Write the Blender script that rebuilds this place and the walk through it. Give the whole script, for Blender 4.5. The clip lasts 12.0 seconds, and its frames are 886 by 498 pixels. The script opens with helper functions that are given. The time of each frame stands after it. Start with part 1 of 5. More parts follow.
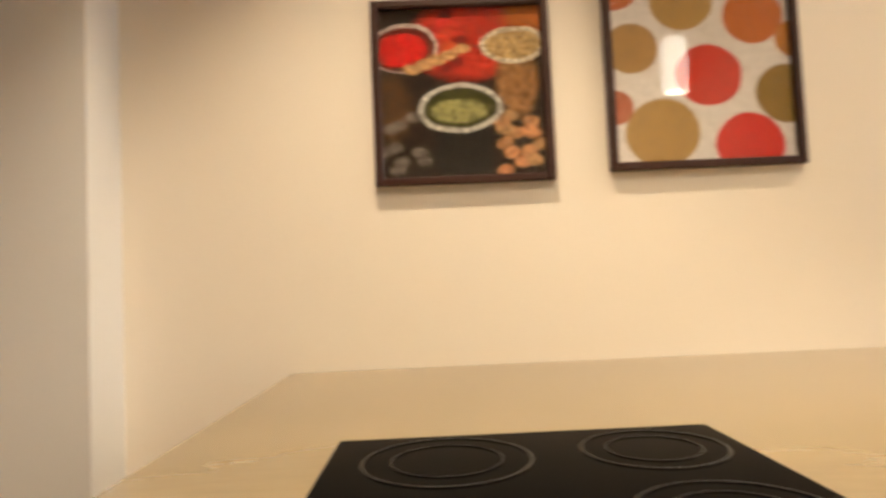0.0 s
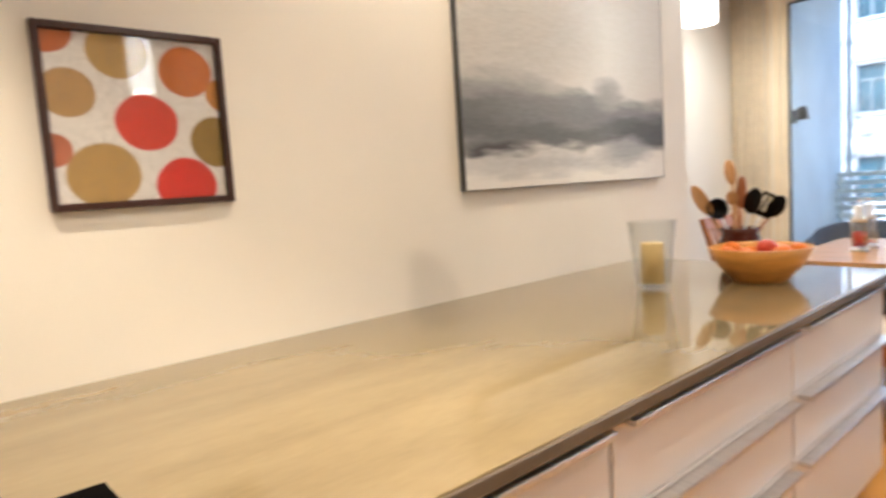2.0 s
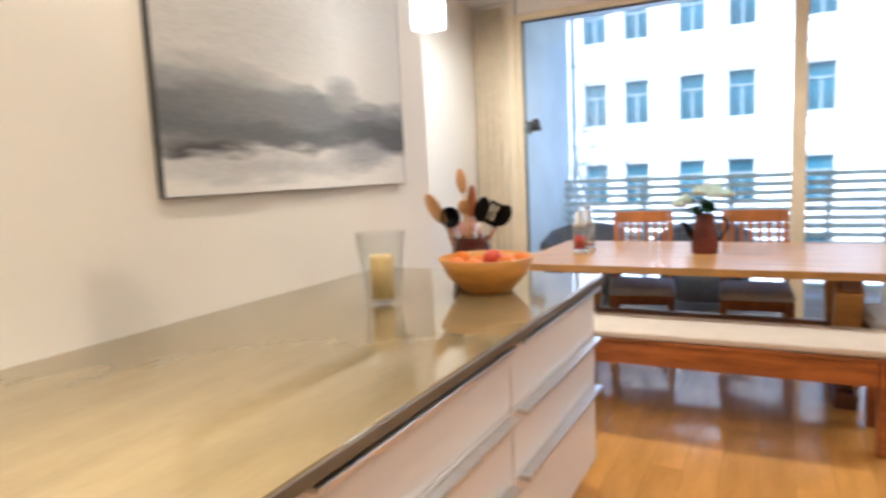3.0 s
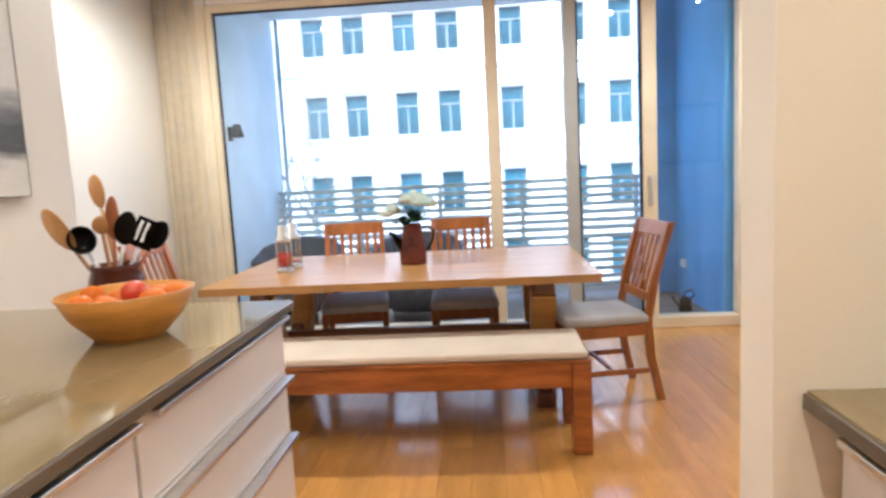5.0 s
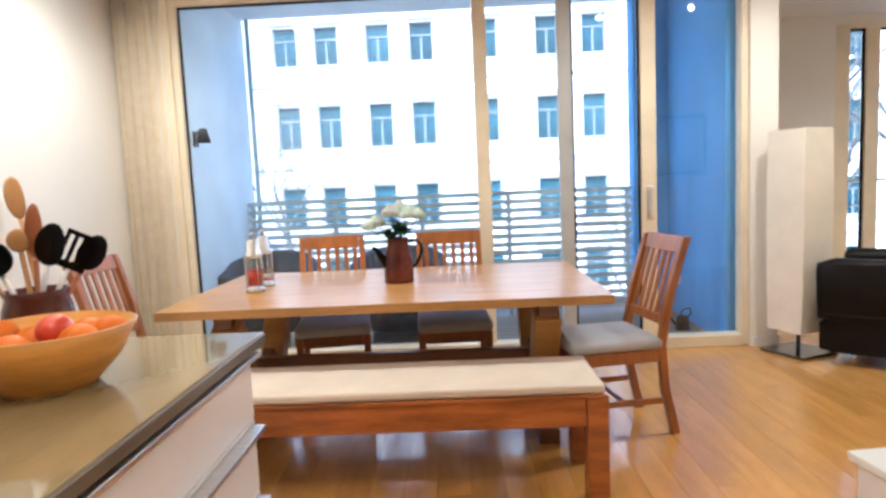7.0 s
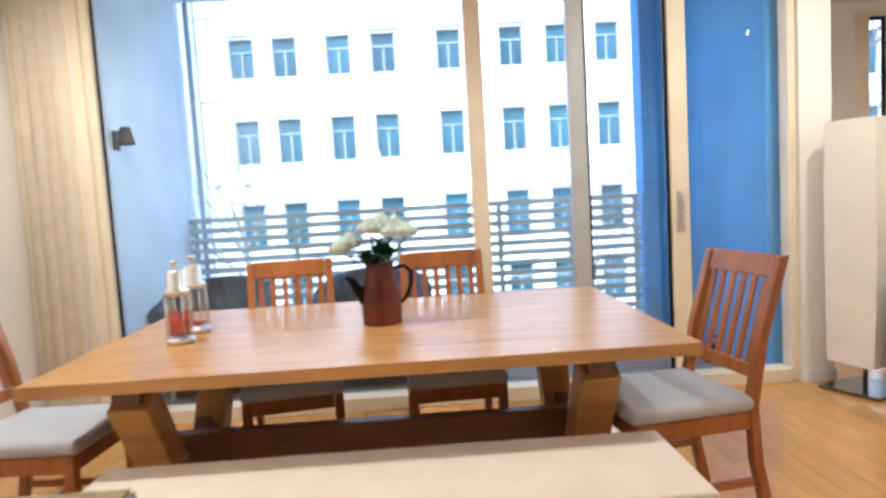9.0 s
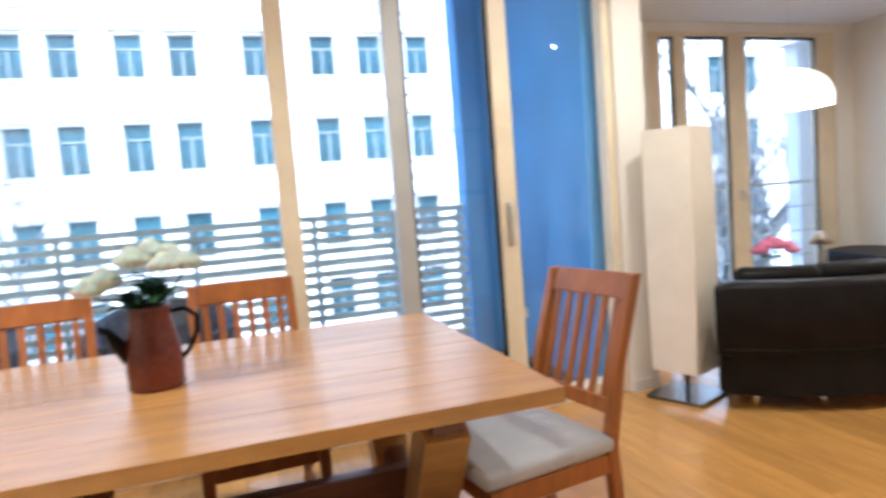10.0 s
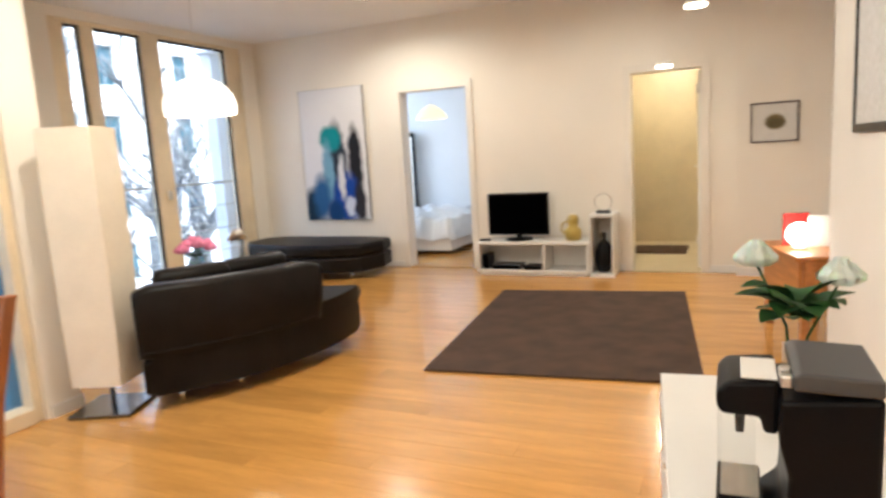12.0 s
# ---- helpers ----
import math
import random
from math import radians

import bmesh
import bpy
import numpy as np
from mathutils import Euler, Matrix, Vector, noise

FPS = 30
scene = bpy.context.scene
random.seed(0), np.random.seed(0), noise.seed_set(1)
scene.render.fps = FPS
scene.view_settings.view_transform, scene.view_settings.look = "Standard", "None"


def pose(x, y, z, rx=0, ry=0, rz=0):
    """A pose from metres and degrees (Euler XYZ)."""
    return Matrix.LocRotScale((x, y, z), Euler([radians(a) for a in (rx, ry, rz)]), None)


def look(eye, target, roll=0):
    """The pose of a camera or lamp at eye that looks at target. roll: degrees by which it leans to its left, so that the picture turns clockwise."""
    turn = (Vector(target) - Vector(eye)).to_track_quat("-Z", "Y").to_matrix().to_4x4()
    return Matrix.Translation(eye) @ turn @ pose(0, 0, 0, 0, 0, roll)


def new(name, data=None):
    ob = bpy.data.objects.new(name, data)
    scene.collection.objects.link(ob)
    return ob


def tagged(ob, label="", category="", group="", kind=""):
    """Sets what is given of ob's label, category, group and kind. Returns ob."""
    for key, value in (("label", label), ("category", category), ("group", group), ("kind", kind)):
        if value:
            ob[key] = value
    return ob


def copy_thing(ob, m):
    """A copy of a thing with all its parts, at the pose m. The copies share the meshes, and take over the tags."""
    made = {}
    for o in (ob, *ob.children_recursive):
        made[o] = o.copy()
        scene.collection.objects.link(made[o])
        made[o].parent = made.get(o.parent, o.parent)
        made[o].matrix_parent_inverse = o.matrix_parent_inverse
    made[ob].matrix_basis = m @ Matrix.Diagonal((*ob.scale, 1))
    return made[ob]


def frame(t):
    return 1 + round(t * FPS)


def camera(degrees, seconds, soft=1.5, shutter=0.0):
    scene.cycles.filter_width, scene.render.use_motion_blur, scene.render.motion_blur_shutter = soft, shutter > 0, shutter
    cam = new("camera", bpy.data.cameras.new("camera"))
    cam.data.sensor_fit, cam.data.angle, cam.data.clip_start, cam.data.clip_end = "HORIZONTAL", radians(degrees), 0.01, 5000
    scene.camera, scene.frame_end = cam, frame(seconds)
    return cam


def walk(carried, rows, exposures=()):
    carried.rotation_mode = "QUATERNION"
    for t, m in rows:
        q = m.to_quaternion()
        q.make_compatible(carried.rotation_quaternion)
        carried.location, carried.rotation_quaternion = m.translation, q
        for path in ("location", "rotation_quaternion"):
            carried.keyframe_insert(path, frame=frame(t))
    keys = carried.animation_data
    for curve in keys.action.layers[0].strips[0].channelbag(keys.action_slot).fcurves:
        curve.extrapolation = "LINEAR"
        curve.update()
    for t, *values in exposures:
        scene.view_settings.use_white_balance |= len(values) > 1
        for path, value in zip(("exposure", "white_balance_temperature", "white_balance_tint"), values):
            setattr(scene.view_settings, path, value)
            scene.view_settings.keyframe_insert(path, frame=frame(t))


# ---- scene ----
cam = camera(69.9, 12.0, 2.8, 0.5)
PATH = [
    (0, (1.731, -5.958, 1.086), (-0.266, -5.932, 1.194), -2.5),
    (0.5, (1.762, -5.925, 1.108), (-0.189, -5.489, 1.157), -4.4),
    (1, (1.859, -5.854, 1.165), (-0.002, -5.123, 1.122), -5.4),
    (1.5, (1.964, -5.855, 1.217), (0.266, -4.804, 1.113), -5.9),
    (2, (2.035, -5.866, 1.324), (0.549, -4.542, 1.129), -3.7),
    (2.5, (2.021, -5.8, 1.333), (0.798, -4.23, 1.131), -3.0),
    (3, (2.025, -5.566, 1.338), (1.092, -3.812, 1.104), -2.6),
    (3.5, (2.038, -5.359, 1.331), (1.384, -3.486, 1.072), -2.5),
    (5.5, (2.079, -5.048, 1.293), (2.022, -3.061, 1.067), -2.9),
    (6, (2.017, -4.972, 1.273), (2.004, -2.983, 1.065), -2.7),
    (6.5, (1.973, -4.877, 1.242), (1.954, -2.885, 1.055), -2.7),
    (7, (1.957, -4.731, 1.288), (1.904, -2.742, 1.089), -2.6),
    (9, (1.796, -3.809, 1.258), (1.859, -1.816, 1.098), -3.4),
    (9.5, (1.819, -3.513, 1.252), (2.109, -1.54, 1.093), -2.9),
    (10, (1.88, -3.324, 1.27), (2.498, -1.429, 1.109), -4.4),
    (10.5, (1.902, -3.382, 1.288), (2.892, -1.653, 1.111), -5.5),
    (11, (1.811, -3.522, 1.342), (3.185, -2.088, 1.106), -4.5),
    (11.5, (1.856, -3.528, 1.317), (3.514, -2.44, 1.053), -4.2),
    (12, (1.993, -3.456, 1.298), (3.79, -2.628, 1.007), -3.5),
]
walk(cam, [(t, look(e, g, r)) for t, e, g, r in PATH], ((0, 2.36, 5850, 10), (1.2, 2.46, 5450, 10), (3.2, 2.56, 4950, 8), (10.5, 2.62, 4950, 8), (12.0, 2.80, 5500, 8)))

# ---- world, sun, lamps, exposure ----
scene.view_settings.exposure = 2.5
world = bpy.data.worlds.new("sky")
scene.world = world
world.use_nodes = True
wn = world.node_tree.nodes
sky = wn.new("ShaderNodeTexSky")
sky.sky_type = "NISHITA"
sky.sun_disc = False
sky.sun_elevation = radians(38)
sky.sun_rotation = radians(200)
sky.dust_density = 3.0
world.node_tree.links.new(sky.outputs[0], wn["Background"].inputs[0])
wn["Background"].inputs[1].default_value = 0.15
sun = new("sun", bpy.data.lights.new("sun", "SUN"))
sun.data.energy, sun.data.angle, sun.data.color = 1.0, radians(14), (1.0, 0.98, 0.95)
sun.matrix_world = look((8, -20, 30), (2, 6, 0))
WARM = (1.0, 0.74, 0.45)
MILD = (1.0, 0.85, 0.63)


def lamp(kind, at, energy, colour=WARM, size=0.06, target=None, cone=150):
    l = new("lamp", bpy.data.lights.new("lamp", kind))
    l.data.energy, l.data.color = energy, colour
    l.data.shadow_soft_size = size
    l.matrix_world = look(at, target) if target else Matrix.Translation(at)
    if kind == "SPOT":
        l.data.spot_size, l.data.spot_blend = radians(cone), 0.6
    return l


# recessed downlights, unseen: place and power; most added only to brighten the rooms
DOWN = ((1.02, -6.0, 27, WARM), (2.9, -4.75, 9, WARM), (2.1, -5.6, 18, WARM), (1.0, -4.3, 11, WARM), (0.5, -1.4, 26, MILD), (3.4, -1.5, 11, MILD), (5.4, -2.9, 5, MILD), (4.2, -1.3, 16, MILD), (7.4, -2.4, 6, MILD), (7.6, -0.2, 14, MILD))
for x, y, e, c in DOWN:
    lamp("SPOT", (x, y, 2.83), e, c, 0.02, (x, y, 0), (80 if y < -5.9 else 130) if c == WARM else 172)
for x, y, z, e in ((0.79, -3.28, 1.94, 2), (1.25, -5.02, 1.80, 10)):
    lamp("SPOT", (x, y, z), e, WARM, 0.04, (x, y, 0), 115)
lamp("POINT", (6.02, 0.50, 1.85), 2, MILD, 0.22)
lamp("POINT", (9.8, -2.75, 2.3), 5.0, (1.0, 0.82, 0.54), 0.10)
lamp("POINT", (6.50, -3.845, 0.675), 6.0, WARM, 0.077)
lamp("SPOT", (8.30, -2.885, 1.96), 1.2, WARM, 0.05, (8.30, -2.885, 0), 130)
bl = new("lamp", bpy.data.lights.new("lamp", "AREA"))
bl.data.energy, bl.data.color, bl.data.shape, bl.data.size, bl.data.size_y = 8, (0.80, 0.90, 1.0), "RECTANGLE", 1.5, 1.5
bl.matrix_world = look((10.2, 2.97, 1.65), (10.2, 0, 1.2))

# ---- materials ----


def material(name, colour, rough=0.6, metal=0.0, grain=0.06, scale=6.0, bump=0.0, stretch=(1, 1, 1), second=None, fine=60.0, vary=0.0, coat=0.0, spec=0.5):
    """A surface with colour variation at two scales, and a fine relief."""
    m = bpy.data.materials.new(name)
    m.use_nodes = True
    nt, b = m.node_tree, m.node_tree.nodes["Principled BSDF"]
    link = nt.links.new
    co = nt.nodes.new("ShaderNodeTexCoord")
    mp = nt.nodes.new("ShaderNodeMapping")
    mp.inputs["Scale"].default_value = stretch
    link(co.outputs["Object"], mp.inputs[0])
    n1, n2 = nt.nodes.new("ShaderNodeTexNoise"), nt.nodes.new("ShaderNodeTexNoise")
    for n, s in ((n1, scale), (n2, fine)):
        n.inputs["Scale"].default_value = s
        n.inputs["Detail"].default_value = 4
        link(mp.outputs[0], n.inputs["Vector"])
    mixn = nt.nodes.new("ShaderNodeMath")
    mixn.operation = "MULTIPLY_ADD"
    mixn.inputs[1].default_value = 0.35
    link(n2.outputs[0], mixn.inputs[0])
    link(n1.outputs[0], mixn.inputs[2])
    ramp = nt.nodes.new("ShaderNodeValToRGB")
    c2 = second or tuple(max(0, c * (1 - 2.2 * grain)) for c in colour)
    c1 = tuple(min(1, c * (1 + 1.2 * grain)) for c in colour) if not second else colour
    ramp.color_ramp.elements[0].position, ramp.color_ramp.elements[1].position = 0.45, 0.85
    ramp.color_ramp.elements[0].color, ramp.color_ramp.elements[1].color = (*c2, 1), (*c1, 1)
    link(mixn.outputs[0], ramp.inputs[0])
    out = ramp.outputs[0]
    if vary:
        info = nt.nodes.new("ShaderNodeObjectInfo")
        hsv = nt.nodes.new("ShaderNodeHueSaturation")
        rng = nt.nodes.new("ShaderNodeMapRange")
        rng.inputs[3].default_value, rng.inputs[4].default_value = 1 - vary, 1 + vary
        link(info.outputs["Random"], rng.inputs[0])
        link(rng.outputs[0], hsv.inputs["Value"])
        link(out, hsv.inputs["Color"])
        out = hsv.outputs[0]
    link(out, b.inputs["Base Color"])
    b.inputs["Roughness"].default_value, b.inputs["Metallic"].default_value = rough, metal
    b.inputs["Coat Weight"].default_value = coat
    b.inputs["Specular IOR Level"].default_value = spec
    b.inputs["Coat Roughness"].default_value = 0.08
    if bump:
        bp = nt.nodes.new("ShaderNodeBump")
        bp.inputs["Strength"].default_value, bp.inputs["Distance"].default_value = bump, 0.004
        link(mixn.outputs[0], bp.inputs["Height"])
        link(bp.outputs[0], b.inputs["Normal"])
    return m


def glow(name, colour, strength, base=(0.9, 0.88, 0.82)):
    m = bpy.data.materials.new(name)
    m.use_nodes = True
    b = m.node_tree.nodes["Principled BSDF"]
    b.inputs["Base Color"].default_value = (*base, 1)
    b.inputs["Emission Color"].default_value = (*colour, 1)
    b.inputs["Emission Strength"].default_value = strength
    b.inputs["Roughness"].default_value = 0.5
    return m


def pane_material(name, tint=(0.95, 0.98, 1.0), gloss=0.8):
    """Thin glass: clear, with a mirror that grows towards the glancing view."""
    m = bpy.data.materials.new(name)
    m.use_nodes = True
    nt = m.node_tree
    nt.nodes.remove(nt.nodes["Principled BSDF"])
    t, g, f, p, s, mx = (nt.nodes.new("ShaderNode" + k) for k in ("BsdfTransparent", "BsdfGlossy", "LayerWeight", "Math", "Math", "MixShader"))
    t.inputs[0].default_value = (*tint, 1)
    g.inputs["Roughness"].default_value = 0.0
    f.inputs[0].default_value = 0.5
    p.operation, s.operation = "POWER", "MULTIPLY_ADD"
    p.inputs[1].default_value = 4.0
    s.inputs[1].default_value, s.inputs[2].default_value = gloss, 0.045
    nt.links.new(f.outputs["Facing"], p.inputs[0])
    nt.links.new(p.outputs[0], s.inputs[0])
    nt.links.new(s.outputs[0], mx.inputs[0])
    nt.links.new(t.outputs[0], mx.inputs[1])
    nt.links.new(g.outputs[0], mx.inputs[2])
    nt.links.new(mx.outputs[0], nt.nodes["Material Output"].inputs[0])
    return m


WALL = material("warm white wall paint", (0.82, 0.765, 0.675), 0.7, grain=0.02, scale=1.2, bump=0.05, fine=180)
WALL_COOL = material("cool white wall paint", (0.78, 0.79, 0.80), 0.7, grain=0.02, scale=1.2, bump=0.05, fine=180)
CEIL = material("white ceiling paint", (0.82, 0.81, 0.79), 0.8, grain=0.015, scale=1.0, bump=0.04, fine=160)
TRIM = material("cream lacquered timber", (0.78, 0.66, 0.46), 0.4, grain=0.05, scale=3)
CASING = material("off-white lacquered casing", (0.79, 0.74, 0.66), 0.4, grain=0.02, scale=3)
FLOOR = material("oiled beech plank", (0.61, 0.305, 0.070), 0.22, grain=0.08, scale=2.2, stretch=(6, 1, 6), bump=0.03, fine=16, vary=0.10, coat=0.40)
GROOVE = material("dark floor joint", (0.16, 0.09, 0.04), 0.7)
OAK = material("oiled oak table", (0.48, 0.25, 0.070), 0.32, grain=0.10, scale=3.0, stretch=(1, 6, 6), bump=0.06, fine=25, vary=0.05)
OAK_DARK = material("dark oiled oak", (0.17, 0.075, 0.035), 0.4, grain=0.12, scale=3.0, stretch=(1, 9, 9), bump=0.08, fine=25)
CHAIRWOOD = material("reddish oak chair wood", (0.37, 0.125, 0.026), 0.34, grain=0.12, scale=4, stretch=(6, 6, 1), bump=0.05, fine=30, vary=0.08)
BENCHWOOD = material("acacia bench wood", (0.37, 0.115, 0.020), 0.32, grain=0.22, scale=3, stretch=(1, 8, 8), bump=0.05, fine=25, vary=0.12)
SEATCLOTH = material("grey woven seat cloth", (0.51, 0.51, 0.52), 0.9, grain=0.04, scale=8, bump=0.12, fine=260)
BENCHCLOTH = material("beige bench cushion cloth", (0.70, 0.60, 0.49), 0.9, grain=0.03, scale=6, bump=0.12, fine=260)
STONE = material("polished beige stone", (0.235, 0.180, 0.092), 0.05, grain=0.07, scale=1.6, stretch=(5, 1, 1), fine=20, coat=0.3)
STONE_EDGE = material("dark stone edge", (0.12, 0.095, 0.07), 0.3, grain=0.06)
CABINET = material("white cabinet lacquer", (0.72, 0.68, 0.67), 0.3, grain=0.015, scale=2)
STEEL = material("brushed steel", (0.74, 0.72, 0.69), 0.3, 1.0, grain=0.05, scale=8, stretch=(1, 12, 12), fine=80)
DARKSTEEL = material("dark polished steel", (0.20, 0.20, 0.205), 0.18, 1.0, grain=0.06, scale=8, fine=80)
CHROME = material("chrome", (0.75, 0.75, 0.76), 0.08, 1.0, grain=0.01)
ALU = material("grey aluminium frame", (0.50, 0.49, 0.46), 0.45, 0.25, grain=0.03)
BLACKGLASS = material("black ceramic glass", (0.0008, 0.0008, 0.001), 0.05, grain=0.02, spec=0.005)
RING = material("grey hob print", (0.005, 0.005, 0.005), 0.3, spec=0.1)
BLACKPL = material("black plastic", (0.004, 0.004, 0.005), 0.35, grain=0.05, spec=0.15)
GREYPL = material("grey plastic lid", (0.055, 0.055, 0.058), 0.4, grain=0.04)
LEATHER = material("dark brown-grey leather", (0.010, 0.008, 0.007), 0.42, grain=0.12, scale=8, bump=0.18, fine=140, spec=0.14)
RUGMAT = material("dark brown rug pile", (0.070, 0.038, 0.022), 0.95, grain=0.16, scale=5, bump=0.35, fine=120)
PAPER = material("cream paper lampshade", (0.86, 0.77, 0.62), 0.8, grain=0.03, scale=4, bump=0.1, fine=60)
CURTAIN = material("cream curtain cloth", (0.90, 0.79, 0.60), 0.9, grain=0.03, scale=12, bump=0.1, fine=200)
BLUE = material("blue rendered wall", (0.15, 0.385, 0.70), 0.75, grain=0.06, scale=2.0, bump=0.1, fine=90)
PALEBLUE = material("pale grey-blue render", (0.84, 0.91, 0.92), 0.8, grain=0.05, scale=2.0, bump=0.1, fine=90)
DECK = material("grey-brown deck boards", (0.20, 0.16, 0.13), 0.6, grain=0.15, scale=4, stretch=(1, 8, 8), vary=0.12, fine=30)
RATTAN = material("anthracite woven rattan", (0.05, 0.055, 0.065), 0.6, grain=0.3, scale=40, bump=0.6, fine=150)
SLAT = material("galvanised slat", (0.48, 0.57, 0.59), 0.5, 0.0, grain=0.06, scale=3)
FACADE = material("pale render facade", (0.66, 0.66, 0.655), 0.85, grain=0.10, scale=0.6, bump=0.1, fine=8)
SILLM = material("facade stone trim", (0.46, 0.45, 0.44), 0.8, grain=0.06, scale=1.5)
WINDARK = material("far window glass", (0.035, 0.088, 0.115), 0.1, grain=0.25, scale=0.5, vary=0.3, spec=0.15)
WINFRAME = material("far window frame", (0.16, 0.19, 0.20), 0.6)
ROOFM = material("roof tiles", (0.22, 0.10, 0.07), 0.7, grain=0.1, scale=3)
ASPHALT = material("asphalt", (0.05, 0.05, 0.052), 0.85, grain=0.15, scale=2, bump=0.2, fine=50)
PAVE = material("grey pavement", (0.28, 0.27, 0.26), 0.85, grain=0.1, scale=2, bump=0.2, fine=40)
BARK = material("grey bark", (0.12, 0.125, 0.125), 0.9, grain=0.2, scale=8, bump=0.5, fine=40)
PANE = pane_material("window glass")
PICGLASS = pane_material("picture glass", (0.98, 0.98, 0.98), 0.6)
PICGLASS.node_tree.nodes["Math.001"].inputs[2].default_value = 0.03
GLASS = pane_material("clear glass", (0.97, 0.98, 0.98), 0.5)
FRAMEDARK = material("dark brown picture frame", (0.035, 0.010, 0.007), 0.35, grain=0.1)
MAT_PAPER = material("off-white paper", (0.74, 0.72, 0.68), 0.8, grain=0.02)
BOWLWOOD = material("pale bamboo bowl", (0.58, 0.26, 0.035), 0.4, grain=0.12, scale=4, stretch=(1, 1, 8), fine=30)
ORANGE = material("orange peel", (0.62, 0.16, 0.001), 0.5, grain=0.05, scale=10, bump=0.3, fine=160, spec=0.25)
APPLE = material("red apple skin", (0.48, 0.02, 0.01), 0.3, grain=0.3, scale=6, second=(0.55, 0.09, 0.025))
CROCK = material("dark red glazed stoneware", (0.085, 0.016, 0.010), 0.18, grain=0.2, scale=5)
ENAMEL = material("rust-brown enamel", (0.13, 0.022, 0.012), 0.22, grain=0.25, scale=5)
SPOONWOOD = material("beech spoon wood", (0.50, 0.27, 0.10), 0.55, grain=0.1, scale=4, stretch=(6, 6, 1))
SPOONRED = material("cherry spoon wood", (0.36, 0.12, 0.04), 0.5, grain=0.1, scale=4, stretch=(6, 6, 1))
WAX = material("pale yellow wax", (0.78, 0.58, 0.24), 0.5, grain=0.03)
REDSPICE = material("red chilli flakes", (0.66, 0.025, 0.015), 0.7, grain=0.3, scale=60)
LEAF = material("rose leaf", (0.022, 0.075, 0.016), 0.6, grain=0.2, scale=20, spec=0.2)
ROSE = material("cream rose petal", (0.88, 0.85, 0.72), 0.6, grain=0.06, scale=20)
ROSE.node_tree.nodes["Principled BSDF"].inputs["Subsurface Weight"].default_value = 0.4
PINK = material("pink petal", (0.84, 0.27, 0.46), 0.6, grain=0.1, scale=20)
SKIRT = material("white skirting", (0.76, 0.74, 0.70), 0.45, grain=0.01)
BEDCLOTH = material("striped white bed linen", (0.74, 0.75, 0.76), 0.9, grain=0.05, scale=3, stretch=(1, 12, 1), bump=0.3)
CREAMWALL = material("cream bathroom tile", (0.62, 0.53, 0.36), 0.35, grain=0.03)
OCHRE = material("ochre glazed ceramic", (0.50, 0.36, 0.08), 0.3, grain=0.1)
SHADEGLOW = glow("lit opal lampshade", (1.0, 0.84, 0.60), 0.34)
PENDGLOW = glow("lit white pendant shade", (1.0, 0.87, 0.66), 2.2)
DOWNGLOW = glow("frosted downlight lens", (1.0, 0.82, 0.55), 0.5)
SPOTGLOW = glow("lit halogen", (1.0, 0.82, 0.55), 2.5)
YELLOWGLOW = glow("lit yellow glass shade", (1.0, 0.72, 0.25), 0.28, (0.8, 0.6, 0.3))

# ---- mesh helpers ----


def box(bm, x0, x1, y0, y1, z0, z1, m=None):
    vs = [bm.verts.new(Vector(p) if m is None else m @ Vector(p)) for p in
          ((x0, y0, z0), (x1, y0, z0), (x1, y1, z0), (x0, y1, z0), (x0, y0, z1), (x1, y0, z1), (x1, y1, z1), (x0, y1, z1))]
    for f in ((3, 2, 1, 0), (4, 5, 6, 7), (0, 1, 5, 4), (1, 2, 6, 5), (2, 3, 7, 6), (3, 0, 4, 7)):
        bm.faces.new([vs[i] for i in f])
    return bm


def rounded(bm, r=0.004, seg=2):
    bmesh.ops.bevel(bm, geom=bm.edges[:], offset=r, segments=seg, affect="EDGES", profile=0.5)
    return bm


def rbox(x0, x1, y0, y1, z0, z1, r=0.004, seg=2, m=None):
    return rounded(box(bmesh.new(), x0, x1, y0, y1, z0, z1, m), r, seg)


def beam(p, q, w, h, r=0.004, up=(0, 0, 1)):
    """A bar of section w x h from p to q."""
    p, q = Vector(p), Vector(q)
    d = (q - p).normalized()
    u = Vector(up)
    if abs(d.dot(u)) > 0.98:
        u = Vector((0, 1, 0))
    s = d.cross(u).normalized()
    u = s.cross(d)
    m = Matrix((s, d, u)).transposed().to_4x4()
    m.translation = p
    return rbox(-w / 2, w / 2, 0, (q - p).length, -h / 2, h / 2, r, 2, m)


def lathe(profile, seg=32, at=(0, 0, 0), m=None):
    """A turned body from (radius, height) pairs."""
    bm = bmesh.new()
    rings = []
    for r, z in profile:
        if r < 1e-5:
            rings.append([bm.verts.new((at[0], at[1], at[2] + z))])
        else:
            rings.append([bm.verts.new((at[0] + r * math.cos(2 * math.pi * i / seg), at[1] + r * math.sin(2 * math.pi * i / seg), at[2] + z)) for i in range(seg)])
    for a, b in zip(rings, rings[1:]):
        for i in range(seg):
            j = (i + 1) % seg
            q = [a[i % len(a)], a[j % len(a)], b[j % len(b)], b[i % len(b)]]
            q = list(dict.fromkeys(q))
            if len(q) > 2:
                bm.faces.new(q)
    for f in bm.faces:
        f.smooth = True
    if m is not None:
        bm.transform(m)
    bmesh.ops.recalc_face_normals(bm, faces=bm.faces[:])
    return bm


